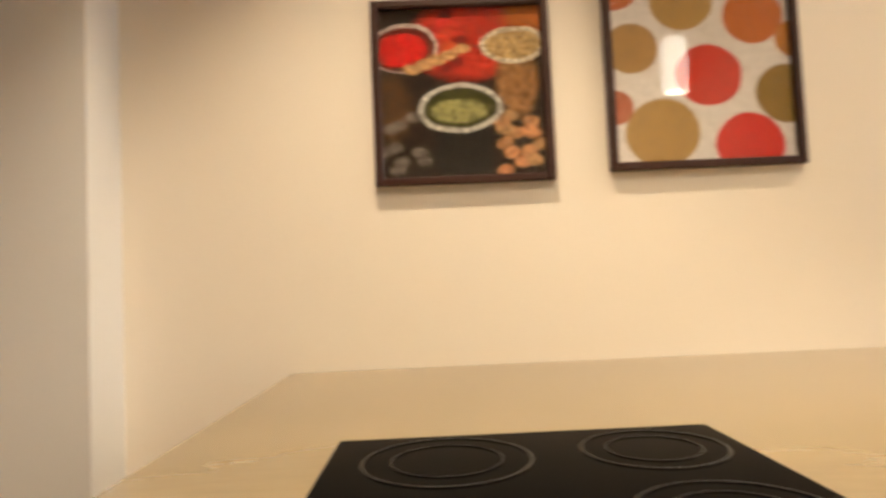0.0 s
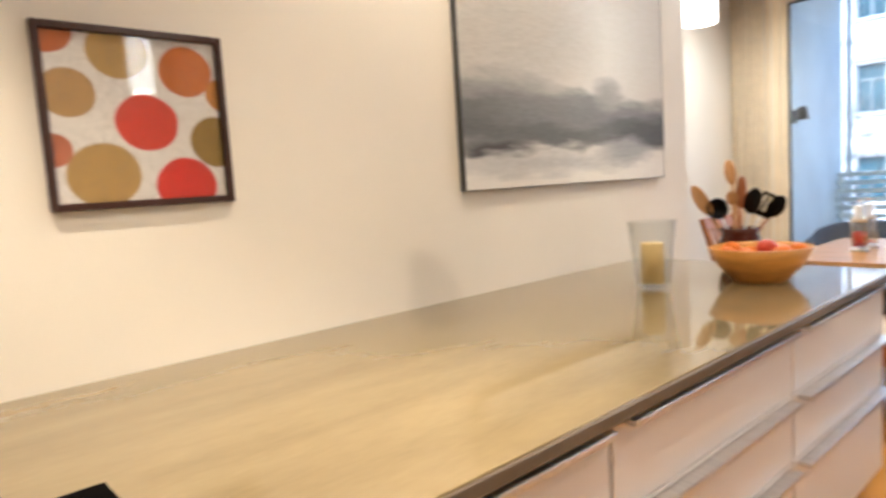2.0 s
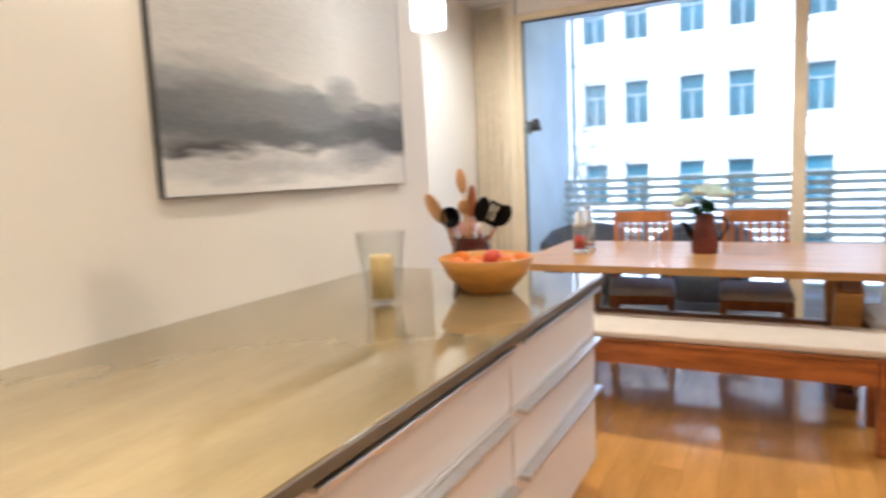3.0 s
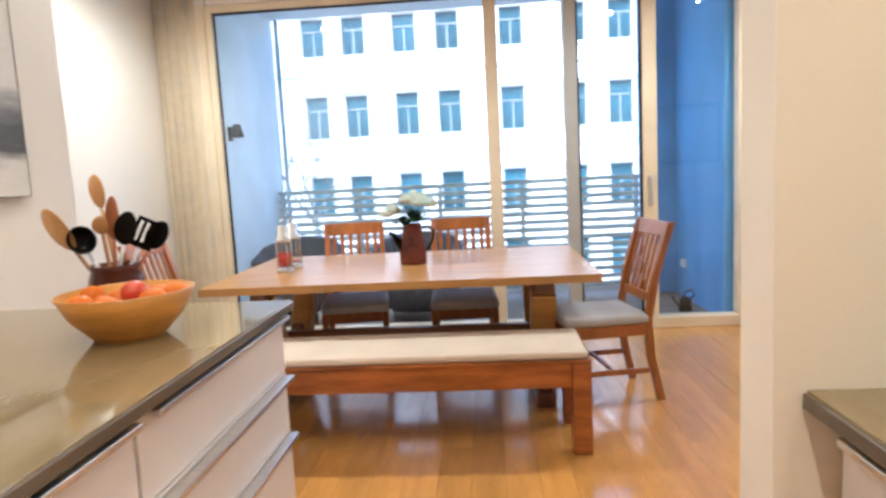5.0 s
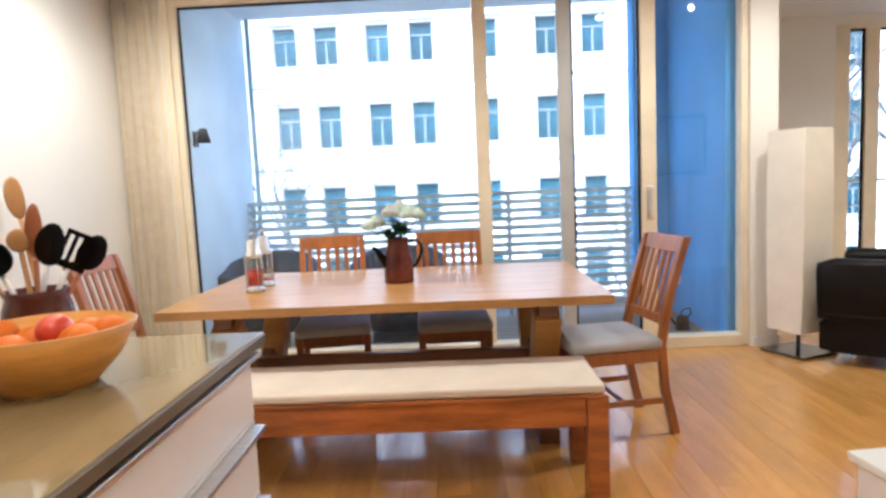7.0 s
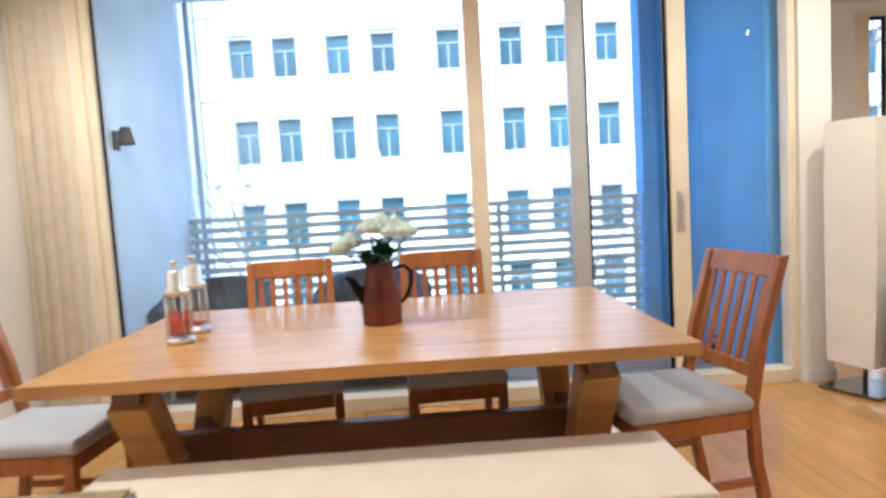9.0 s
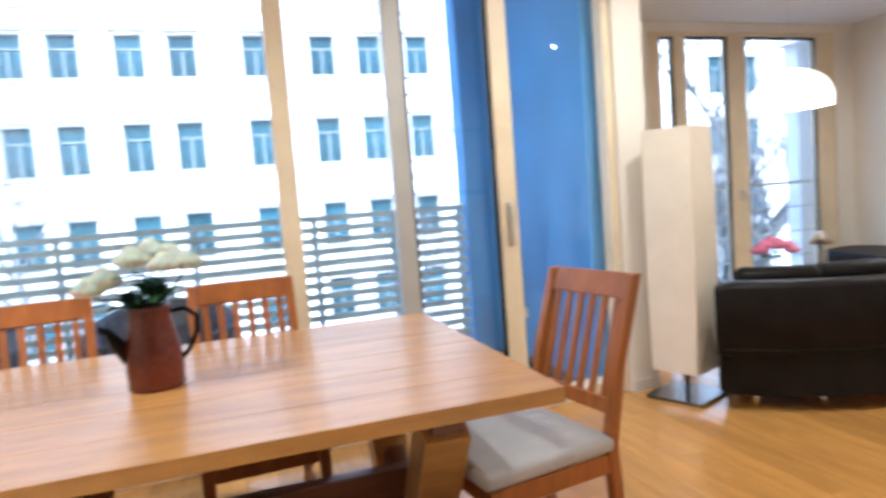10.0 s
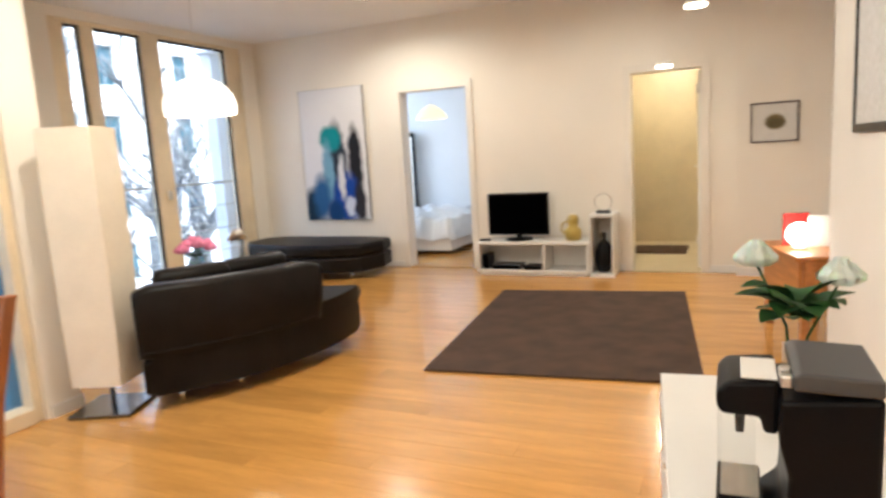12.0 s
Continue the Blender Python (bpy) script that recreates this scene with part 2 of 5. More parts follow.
def tube(points, radius, seg=10, bm=None):
    """A round bar along points; radius may be a list."""
    bm = bm or bmesh.new()
    pts = [Vector(p) for p in points]
    rad = radius if isinstance(radius, (list, tuple)) else [radius] * len(pts)
    prev = None
    side = None
    for i, p in enumerate(pts):
        d = (pts[min(i + 1, len(pts) - 1)] - pts[max(i - 1, 0)]).normalized()
        if side is None:
            side = d.orthogonal().normalized()
        side = (side - d * side.dot(d)).normalized()
        up = d.cross(side)
        ring = [bm.verts.new(p + (side * math.cos(2 * math.pi * k / seg) + up * math.sin(2 * math.pi * k / seg)) * rad[i]) for k in range(seg)]
        if prev:
            for k in range(seg):
                f = bm.faces.new((prev[k], prev[(k + 1) % seg], ring[(k + 1) % seg], ring[k]))
                f.smooth = True
        else:
            bm.faces.new(list(reversed(ring)))
        prev = ring
    bm.faces.new(prev)
    return bm


def prism(outline, z0, z1, r=0.0, seg=2):
    """An upright body over an outline of (x, y) points."""
    bm = bmesh.new()
    lo = [bm.verts.new((x, y, z0)) for x, y in outline]
    hi = [bm.verts.new((x, y, z1)) for x, y in outline]
    n = len(outline)
    bm.faces.new(list(reversed(lo)))
    top = bm.faces.new(hi)
    for i in range(n):
        bm.faces.new((lo[i], lo[(i + 1) % n], hi[(i + 1) % n], hi[i]))
    if r:
        ed = [e for e in bm.edges if abs(e.verts[0].co.z - e.verts[1].co.z) < 1e-6]
        bmesh.ops.bevel(bm, geom=ed, offset=r, segments=seg, affect="EDGES", profile=0.5)
    bmesh.ops.recalc_face_normals(bm, faces=bm.faces[:])
    return bm


def part(name, bm, mat, parent=None, label="", smooth=False):
    me = bpy.data.meshes.new(name)
    if smooth:
        for f in bm.faces:
            f.smooth = True
    bm.to_mesh(me)
    bm.free()
    me.materials.append(mat)
    ob = new(name, me)
    if parent is not None:
        ob.parent = parent
    if label:
        ob["label"] = label
    return ob


def thing(name, at=(0, 0, 0), label="", category="", group="", kind="", rz=0.0):
    ob = new(name)
    ob.matrix_basis = pose(*at, 0, 0, rz)
    return tagged(ob, label, category, group, kind)


def structure(name, bm, mat, label="", category=""):
    return tagged(part(name, bm, mat), label, category, "", "structure")


# ---- the rooms ----
H_CEIL = 2.85
X_TV = 8.68
Y_LIV = 2.12


def boxes(*rows):
    bm = bmesh.new()
    for r in rows:
        box(bm, *r)
    return bm


structure("floor", boxes((-0.7, X_TV + 4.5, -9.0, 2.3, -0.25, -0.014)), GROOVE, "beech strip floor with a satin finish", "floor")
ceiling = structure("ceiling", boxes((-0.7, X_TV + 0.0, -9.0, 0.0, H_CEIL, H_CEIL + 0.25), (4.28, X_TV, 0.0, Y_LIV + 0.3, H_CEIL, H_CEIL + 0.25)), CEIL, "plain white painted ceiling", "ceiling")
structure("wall_west", boxes((-0.2, 0.30, -6.66, -2.46, 0, H_CEIL), (-0.7, -0.2, -2.66, -2.46, 0, H_CEIL)), WALL, "warm white painted kitchen wall", "wall")
structure("wall_dining_west", boxes((-0.7, -0.5, -2.46, 0.12, 0, H_CEIL), (-0.5, -0.086, -0.03, 0.12, 0, H_CEIL)), WALL, "white dining wall beside the glazed front", "wall")
structure("wall_kitchen_return", boxes((-0.2, 0.44, -6.98, -6.66, 0, H_CEIL)), WALL_COOL, "white wall corner beside the kitchen counter", "wall")
structure("wall_back", boxes((-0.2, X_TV, -9.2, -9.0, 0, H_CEIL), (-0.4, -0.2, -9.0, -6.98, 0, H_CEIL)), WALL, "plain white wall behind the kitchen", "wall")
structure("wall_stub", boxes((2.52, 6.10, -4.09, -3.96, 0, H_CEIL)), WALL, "short white wall between kitchen and living room", "wall")
structure("wall_kitchen_east", boxes((3.45, 3.62, -9.0, -4.09, 0, H_CEIL)), WALL, "white wall behind the kitchen units", "wall")
structure("wall_south", boxes((3.62, X_TV, -4.45, -4.25, 0, H_CEIL)), WALL, "white wall at the end of the living room", "wall")
# the wall with the two doorways
D1, D2 = (-0.77, 0.06), (-3.19, -2.53)
structure("wall_east", boxes((X_TV, X_TV + 0.15, D1[1], Y_LIV + 0.3, 0, H_CEIL), (X_TV, X_TV + 0.15, D2[1], D1[0], 0, H_CEIL), (X_TV, X_TV + 0.15, -4.45, D2[0], 0, H_CEIL),
          (X_TV, X_TV + 0.15, D1[0], D1[1], 2.05, H_CEIL), (X_TV, X_TV + 0.15, D2[0], D2[1], 1.99, H_CEIL)), WALL, "white wall with two doorways", "wall")
structure("wall_pier_east", boxes((X_TV - 0.12, X_TV, -4.25, -3.5, 0, H_CEIL)), WALL, "white wall projection beside the bathroom door", "wall")
# pier between the two glazed fronts, blue outside
structure("wall_pier", boxes((4.08, 4.28, -0.06, Y_LIV + 0.3, 0, H_CEIL)), WALL, "white pier between dining and living windows", "wall")
structure("wall_loggia_east", boxes((3.98, 4.078, 0.121, 1.62, -0.1, 2.98)), BLUE, "blue rendered side wall of the loggia", "wall")
structure("wall_loggia_pier", boxes((3.66, 3.979, 1.42, 1.62, -0.1, 2.979)), BLUE, "blue rendered pier at the end of the railing", "wall")
structure("wall_loggia_west", boxes((-0.5, -0.10, 0.121, 1.62, -0.1, 2.979)), PALEBLUE, "pale rendered side wall of the loggia", "wall")
structure("loggia_ceiling", boxes((-0.5, 4.08, 0.121, 1.62, 2.98, 3.2)), PALEBLUE, "pale rendered ceiling over the loggia", "ceiling")
structure("wall_lintel", boxes((-0.056, 4.08, -0.06, 0.12, 2.72, H_CEIL), (-0.7, 4.08, 0.001, 0.12, H_CEIL, 3.2)), WALL, "white lintel above the glazed front", "wall")
structure("wall_north_living", boxes((4.28, 5.95, Y_LIV, Y_LIV + 0.3, 0, H_CEIL), (8.42, X_TV, Y_LIV, Y_LIV + 0.3, 0, H_CEIL), (5.95, 8.42, Y_LIV, Y_LIV + 0.3, 2.76, H_CEIL)), WALL, "white outer wall around the living room windows", "wall")
structure("baseboard", boxes((X_TV - 0.014, X_TV, 0.14, Y_LIV, 0, 0.07), (X_TV - 0.014, X_TV, D2[1] + 0.07, D1[0] - 0.07, 0, 0.07), (X_TV - 0.014, X_TV, -3.5, D2[0] - 0.07, 0, 0.07), (X_TV - 0.134, X_TV - 0.12, -4.25, -3.5, 0, 0.07),
          (-0.5, -0.486, -2.46, -0.03, 0, 0.07), (-0.486, -0.06, -0.044, -0.03, 0, 0.07), (4.10, 4.28, -0.074, -0.06, 0, 0.07), (3.75, 6.10, -3.96, -3.946, 0, 0.07), (4.28, 4.294, -0.06, Y_LIV, 0, 0.07)), SKIRT, "white painted skirting board", "skirting")
# rooms seen through the doorways
structure("wall_bedroom", boxes((11.6, 11.8, -1.9, 3.2, 0, H_CEIL), (X_TV + 0.15, 11.6, -1.9, -1.75, 0, H_CEIL), (X_TV + 0.15, 9.4, 3.0, 3.2, 0, H_CEIL), (11.0, 11.6, 3.0, 3.2, 0, H_CEIL), (9.4, 11.0, 3.0, 3.2, 0, 0.9), (9.4, 11.0, 3.0, 3.2, 2.4, H_CEIL)), WALL_COOL, "cool white bedroom wall", "wall")
structure("bedroom_ceiling", boxes((X_TV, 11.8, -1.9, 3.2, H_CEIL, H_CEIL + 0.2)), CEIL, "white bedroom ceiling", "ceiling")
structure("wall_bathroom", boxes((10.75, 10.9, -4.3, -1.95, 0, 2.5), (X_TV + 0.15, 10.75, -2.2, -2.05, 0, 2.5), (X_TV + 0.15, 10.75, -4.3, -3.62, 0, 2.5)), CREAMWALL, "cream tiled bathroom wall", "wall")
structure("bathroom_ceiling", boxes((X_TV + 0.15, 10.9, -4.3, -1.95, 2.5, 2.6)), CEIL, "white bathroom ceiling", "ceiling")
for nm, (a, b), top in (("door_frame_bedroom", D1, 2.05), ("door_frame_bathroom", D2, 1.99)):
    structure(nm, boxes((X_TV - 0.02, X_TV + 0.17, a - 0.07, a + 0.003, 0, top + 0.07), (X_TV - 0.02, X_TV + 0.17, b - 0.003, b + 0.07, 0, top + 0.07), (X_TV - 0.02, X_TV + 0.17, a + 0.003, b - 0.003, top - 0.003, top + 0.07)), CASING, "off-white lacquered door casing", "door frame")


# ---- glazed fronts ----
def glazed_front(name, label, rows, panes, handle=None, bars=()):
    t = thing(name, (0, 0, 0), label, "window", kind="structure")
    for nm, r, m in rows:
        part(nm, rbox(*r, 0.004, 1), m, t)
    for r in panes:
        p = part("pane", boxes(r), PANE, t)
        p.visible_shadow = False
    return t


w1 = glazed_front("window_1", "large sliding glass front with cream timber frames", (
    ("window_frame", (-0.085, -0.035, -0.03, 0.07, 0.0, 2.72), TRIM),
    ("window_frame", (-0.145, -0.086, -0.05, -0.031, 0.0, 2.72), TRIM),
    ("window_frame", (-0.20, -0.165, -0.042, -0.031, 0.0, 2.84), TRIM),
    ("window_frame", (-0.035, 4.03, -0.03, 0.07, 2.665, 2.72), TRIM),
    ("window_frame", (4.03, 4.08, -0.03, 0.07, 0.0, 2.72), TRIM),
    ("window_sill", (-0.035, 4.03, -0.05, 0.08, 0.0, 0.085), TRIM),
    ("mullion", (2.11, 2.21, -0.02, 0.06, 0.085, 2.665), TRIM),
    ("mullion", (2.725, 2.825, 0.025, 0.085, 0.085, 2.665), ALU),
    ("mullion", (3.305, 3.415, -0.045, 0.024, 0.085, 2.665), TRIM),
), ((-0.035, 2.11, 0.02, 0.026, 0.085, 2.665), (2.21, 2.725, 0.044, 0.05, 0.085, 2.665), (2.825, 4.03, 0.05, 0.056, 0.085, 2.665)))
# black seals beside the glass
part("seal", boxes((-0.035, -0.022, 0.005, 0.018, 0.085, 2.665), (-0.022, 2.11, 0.005, 0.018, 2.65, 2.665)), BLACKPL, w1)
part("seal", boxes((3.288, 3.305, -0.02, 0.0, 0.085, 2.665)), BLACKPL, w1)
part("seal", boxes((2.826, 2.838, 0.03, 0.048, 0.085, 2.665)), BLACKPL, w1)
hd = part("door_handle", rbox(3.34, 3.38, -0.058, -0.045, 0.98, 1.22, 0.004, 2), STEEL, w1, "steel recessed pull")
part("grip", rbox(3.349, 3.371, -0.075, -0.058, 1.0, 1.2, 0.005, 2), STEEL, hd)


def curtain(x0, x1, y, top, folds, seed):
    """A hanging cloth with soft uneven folds."""
    rnd = random.Random(seed)
    t = thing("curtain", (0, 0, 0), "cream cloth curtain drawn aside beside the glazed front", "curtain")
    n, rows_z = folds * 10, 12
    ph = [rnd.uniform(-0.5, 0.5) for _ in range(folds + 1)]
    bm = bmesh.new()
    grid_c = []
    for j in range(rows_z + 1):
        f = j / rows_z
        row = []
        for i in range(n + 1):
            u = i / n
            k = min(folds, int(u * folds))
            a = 2 * math.pi * (u * folds + 0.25 * ph[k] * math.sin(f * 2.0))
            row.append(bm.verts.new((x0 + (x1 - x0) * u + 0.008 * math.sin(a + 3 * f), y + (0.007 + 0.005 * f) * math.sin(a) * (0.7 + 0.3 * math.cos(k)), top + (0.012 - top) * f)))
        grid_c.append(row)
    for p, q in zip(grid_c, grid_c[1:]):
        for i in range(n):
            bm.faces.new((p[i], p[i + 1], q[i + 1], q[i])).smooth = True
    bmesh.ops.solidify(bm, geom=bm.faces[:], thickness=0.003)
    part("cloth", bm, CURTAIN, t, "cream cloth in soft folds")
    part("rail", tube(((x0 - 0.01, y, top + 0.012), (x1 + 0.03, y, top + 0.012)), 0.010, 8), SKIRT, t, "white curtain rail")


curtain(-0.475, -0.20, -0.09, 2.80, 4, 3)

rows = [("window_frame", (5.95, 8.42, Y_LIV + 0.02, Y_LIV + 0.12, 2.72, 2.76), TRIM), ("window_sill", (5.95, 8.42, Y_LIV, Y_LIV + 0.13, 0.0, 0.06), TRIM),
        ("window_frame", (5.95, 6.11, Y_LIV + 0.02, Y_LIV + 0.12, 0.06, 2.72), TRIM), ("window_frame", (8.18, 8.42, Y_LIV + 0.02, Y_LIV + 0.12, 0.06, 2.72), TRIM)]
for a, b in ((6.28, 6.42), (6.96, 7.19)):
    rows.append(("mullion", (a, b, Y_LIV + 0.02, Y_LIV + 0.12, 0.06, 2.72), TRIM))
PANES = ((6.11, 6.28), (6.42, 6.96), (7.19, 8.18))
w2 = glazed_front("window_2", "tall living room windows with cream timber frames", rows, [(a, b, Y_LIV + 0.06, Y_LIV + 0.066, 0.06, 2.72) for a, b in PANES])
for a, b in PANES:
    part("seal", boxes((b - 0.03, b, Y_LIV + 0.05, Y_LIV + 0.058, 0.06, 2.72), (a, b - 0.03, Y_LIV + 0.05, Y_LIV + 0.058, 2.69, 2.72)), BLACKPL, w2)
hd = part("door_handle", rbox(7.06, 7.09, Y_LIV - 0.03, Y_LIV + 0.02, 1.0, 1.1, 0.004, 2), STEEL, w2, "steel lever handle")
# guard rail outside the living windows
gr = thing("guard_rail", (0, 0, 0), "grey steel guard rail outside the living room windows", "railing")
part("handrail", beam((5.95, 2.34, 1.14), (8.42, 2.34, 1.14), 0.04, 0.03), ALU, gr)
for z in (0.3, 0.58, 0.86):
    part("bar", beam((5.95, 2.34, z), (8.42, 2.34, z), 0.012, 0.012, 0.002), ALU, gr)

# ---- loggia ----
lf = structure("loggia_floor", boxes((-0.3, 4.08, 0.1, 1.62, -0.25, -0.035)), ALU, "grey-brown boarded loggia floor", "floor")
dm = None
y = 0.12
while y < 1.6:
    if dm is None:
        o = part("board", rbox(-0.1, 3.98, 0, 0.118, -0.035, -0.008, 0.003, 1), DECK, lf)
        dm = o.data
    else:
        o = new("board", dm)
        o.parent = lf
    o.location = (0, y, 0)
    y += 0.124
rl = thing("balcony_railing", (0, 1.46, 0), "galvanised balcony railing with horizontal slats", "railing")
sm = None
for i in range(14):
    z = 0.10 + i * 0.0835
    if sm is None:
        o = part("slat", rbox(-0.10, 3.64, -0.012, 0.012, -0.022, 0.022, 0.003, 1), SLAT, rl)
        sm = o.data
    else:
        o = new("slat", sm)
        o.parent = rl
    o.location = (0, 0, z)
for x in (-0.06, 0.75, 1.60, 2.45, 3.05, 3.60):
    part("post", rbox(x - 0.02, x + 0.02, 0.014, 0.05, -0.03, 1.20, 0.003, 1), SLAT, rl)
part("downpipe", tube(((-0.02, 0.10, -0.05), (-0.02, 0.10, 2.97)), 0.022, 10), SLAT, rl, "slim grey vertical pole")


def wall_lamp(at, side=1):
    t = thing("wall_lamp", at, "small black outdoor wall lamp on the loggia wall", "wall lamp")
    part("backplate", rbox(0, 0.015, -0.04, 0.04, -0.06, 0.06, 0.004), BLACKPL, t)
    part("shade", lathe(((0.0, 0.08), (0.03, 0.08), (0.055, -0.03), (0.05, -0.03), (0.0, 0.06)), 20, (0.07, 0, 0)), BLACKPL, t)
    part("bracket", beam((0.01, 0, 0.05), (0.07, 0, 0.06), 0.015, 0.015, 0.003), BLACKPL, t)


wall_lamp((-0.10, 0.30, 1.74))
so = thing("socket", (3.978, 1.13, 0.33), "white outdoor socket on the blue wall", "socket")
part("plate", rbox(-0.03, 0.0, -0.04, 0.04, -0.04, 0.04, 0.006), SKIRT, so)
part("cover", rbox(-0.04, -0.03, -0.03, 0.03, -0.03, 0.03, 0.004), SKIRT, so)


wc = thing("watering_can", (3.80, 0.55, -0.008), "small dark watering can on the loggia boards", "watering can", rz=200)
part("body", lathe(((0, 0), (0.055, 0), (0.058, 0.01), (0.05, 0.11), (0.03, 0.125), (0, 0.127)), 20), BLACKPL, wc)
part("spout", tube(((0.045, 0, 0.03), (0.10, 0, 0.09), (0.14, 0, 0.15)), [0.012, 0.009, 0.007], 8), BLACKPL, wc)
part("handle", tube(((-0.045, 0, 0.10), (-0.09, 0, 0.13), (-0.07, 0, 0.18), (0.0, 0, 0.17), (0.02, 0, 0.12)), 0.007, 8), BLACKPL, wc)


def tub_chair(at, rz):
    t = thing("tub_chair", at, "anthracite woven tub chair on the loggia", "armchair", "loggia chairs", rz=rz)
    seg, inner, outer = 30, 0.31, 0.40
    bm = bmesh.new()
    prof = []
    for i in range(seg + 1):
        a = math.radians(-35 + 250 * i / seg)
        top = 0.60 + 0.16 * max(0.0, math.sin(math.radians(180 * i / seg))) ** 1.5
        c, s = math.cos(a), math.sin(a)
        prof.append([bm.verts.new(p) for p in ((c * outer * 0.9, s * outer * 0.9, 0.06), (c * outer, s * outer, 0.35), (c * outer * 1.06, s * outer * 1.06, top - 0.02), (c * (outer * 1.03), s * (outer * 1.03), top),
                                               (c * inner * 1.06, s * inner * 1.06, top - 0.01), (c * inner, s * inner, 0.34))])
    for a, b in zip(prof, prof[1:]):
        for k in range(5):
            f = bm.faces.new((a[k], b[k], b[k + 1], a[k + 1]))
            f.smooth = True
    bm.faces.new(prof[0])
    bm.faces.new(list(reversed(prof[-1])))
    bmesh.ops.recalc_face_normals(bm, faces=bm.faces[:])
    part("shell", bm, RATTAN, t)
    part("seat", lathe(((0, 0.10), (0.34, 0.10), (0.345, 0.30), (0.33, 0.34), (0, 0.35)), 28), RATTAN, t)
    part("cushion", lathe(((0, 0.352), (0.27, 0.352), (0.30, 0.38), (0.28, 0.42), (0, 0.43)), 28), SEATCLOTH, t, "grey seat cushion")
    for x, y in ((0.24, 0.24), (-0.24, 0.24), (0.24, -0.24), (-0.24, -0.24)):
        part("leg", tube(((x, y, -0.008), (x, y, 0.12)), 0.018, 8), ALU, t)


tub_chair((0.28, 0.72, 0), 0)
tub_chair((1.42, 0.72, 0), 0)

# ---- the street ----
structure("ground", boxes((-400, 400, 2.6, 900, -6.2, -6.0), (-400, 400, -500, 2.6, -6.2, -6.0)), PAVE, "grey paved ground of the street", "ground")
structure("road", boxes((-200, 200, 11, 21, -5.998, -5.99)), ASPHALT, "dark asphalt street", "road")
structure("kerb", boxes((-200, 200, 10.8, 11, -6.0, -5.88), (-200, 200, 21, 21.2, -6.0, -5.88)), SILLM, "pale stone kerb", "kerb")


def town_house(name, x0, x1, y0, cols, rows, roof, label, arch=False, depth=12):
    """A plastered street front: wall with real openings, recessed windows, sills and hoods, and a pitched roof."""
    t = thing(name, (0, y0, 0), label, "house")
    bm = bmesh.new()
    xs = [x0]
    for c, w in cols:
        xs += [c - w / 2, c + w / 2]
    xs.append(x1)
    zs = [-6.0]
    for a, b in rows:
        zs += [a, b]
    zs.append(roof)
    for i in range(len(xs) - 1):
        for k in range(len(zs) - 1):
            if i % 2 == 1 and k % 2 == 1:
                continue
            box(bm, xs[i], xs[i + 1], 0, 0.35, zs[k], zs[k + 1])
    box(bm, x0, x1, 0.6, depth, -6.0, roof)
    part("wall", bm, FACADE, t)
    rb = bmesh.new()
    vs = [rb.verts.new(p) for p in ((x0, -0.4, roof), (x1, -0.4, roof), (x1, depth, roof), (x0, depth, roof), (x0, depth / 2, roof + 3.5), (x1, depth / 2, roof + 3.5))]
    for f in ((0, 1, 5, 4), (2, 3, 4, 5), (0, 4, 3), (1, 2, 5), (3, 2, 1, 0)):
        rb.faces.new([vs[i] for i in f])
    part("roof", rb, ROOFM, t)
    cb = bmesh.new()
    box(cb, x0, x1, -0.45, 0.0, roof - 0.5, roof)
    for a, b in rows:
        box(cb, x0, x1, -0.10, 0.0, a - 1.05, a - 0.90)
    part("cornice", cb, SILLM, t)
    shared = {}
    for c, w in cols:
        for a, b in rows:
            h = b - a
            key = (round(w, 2), round(h, 2))
            if key not in shared:
                g = box(bmesh.new(), -w / 2, w / 2, 0.26, 0.29, 0, h)
                fr = bmesh.new()
                for r in ((-w / 2, -w / 2 + 0.07, 0, h), (w / 2 - 0.07, w / 2, 0, h), (-w / 2 + 0.07, w / 2 - 0.07, 0, 0.07), (-w / 2 + 0.07, w / 2 - 0.07, h - 0.07, h), (-0.05, 0.05, 0.07, h * 0.66), (-w / 2 + 0.07, w / 2 - 0.07, h * 0.66, h * 0.66 + 0.09)):
                    box(fr, r[0], r[1], 0.19, 0.258, r[2], r[3])
                sl, hd_ = bmesh.new(), bmesh.new()
                box(sl, -w / 2 - 0.12, w / 2 + 0.12, -0.14, 0.0, -0.14, 0.0)
                if not arch:
                    box(hd_, -w / 2 - 0.24, w / 2 + 0.24, -0.18, 0.0, h + 0.16, h + 0.32)
                    for sx in (-1, 1):
                        box(hd_, sx * (w / 2 + 0.08) - 0.07, sx * (w / 2 + 0.08) + 0.07, -0.06, 0.0, 0.0, h + 0.159)
                else:
                    for q in range(8):
                        a0, a1 = math.pi * q / 8, math.pi * (q + 1) / 8
                        am = (a0 + a1) / 2
                        box(hd_, -0.11, 0.11, -0.08, 0.0, -0.08, 0.08, Matrix.Translation((math.cos(am) * w * 0.58, 0, h - 0.05 + math.sin(am) * 0.32)) @ Matrix.Rotation(math.pi / 2 - am, 4, "Y"))
                ms = []
                for n, bmx, mt in (("pane", g, WINDARK), ("frame", fr, WINFRAME), ("sill", sl, SILLM), ("hood", hd_, SILLM)):
                    me = bpy.data.meshes.new(n)
                    bmx.to_mesh(me)
                    bmx.free()
                    me.materials.append(mt)
                    ms.append(me)
                shared[key] = ms
            ms = shared[key]
            w_ob = new("window", ms[1])
            w_ob.parent = t
            w_ob.location = (c, 0, a)
            for n, me in (("pane", ms[0]), ("sill", ms[2]), ("hood", ms[3])):
                o = new(n, me)
                o.parent = w_ob
    return t


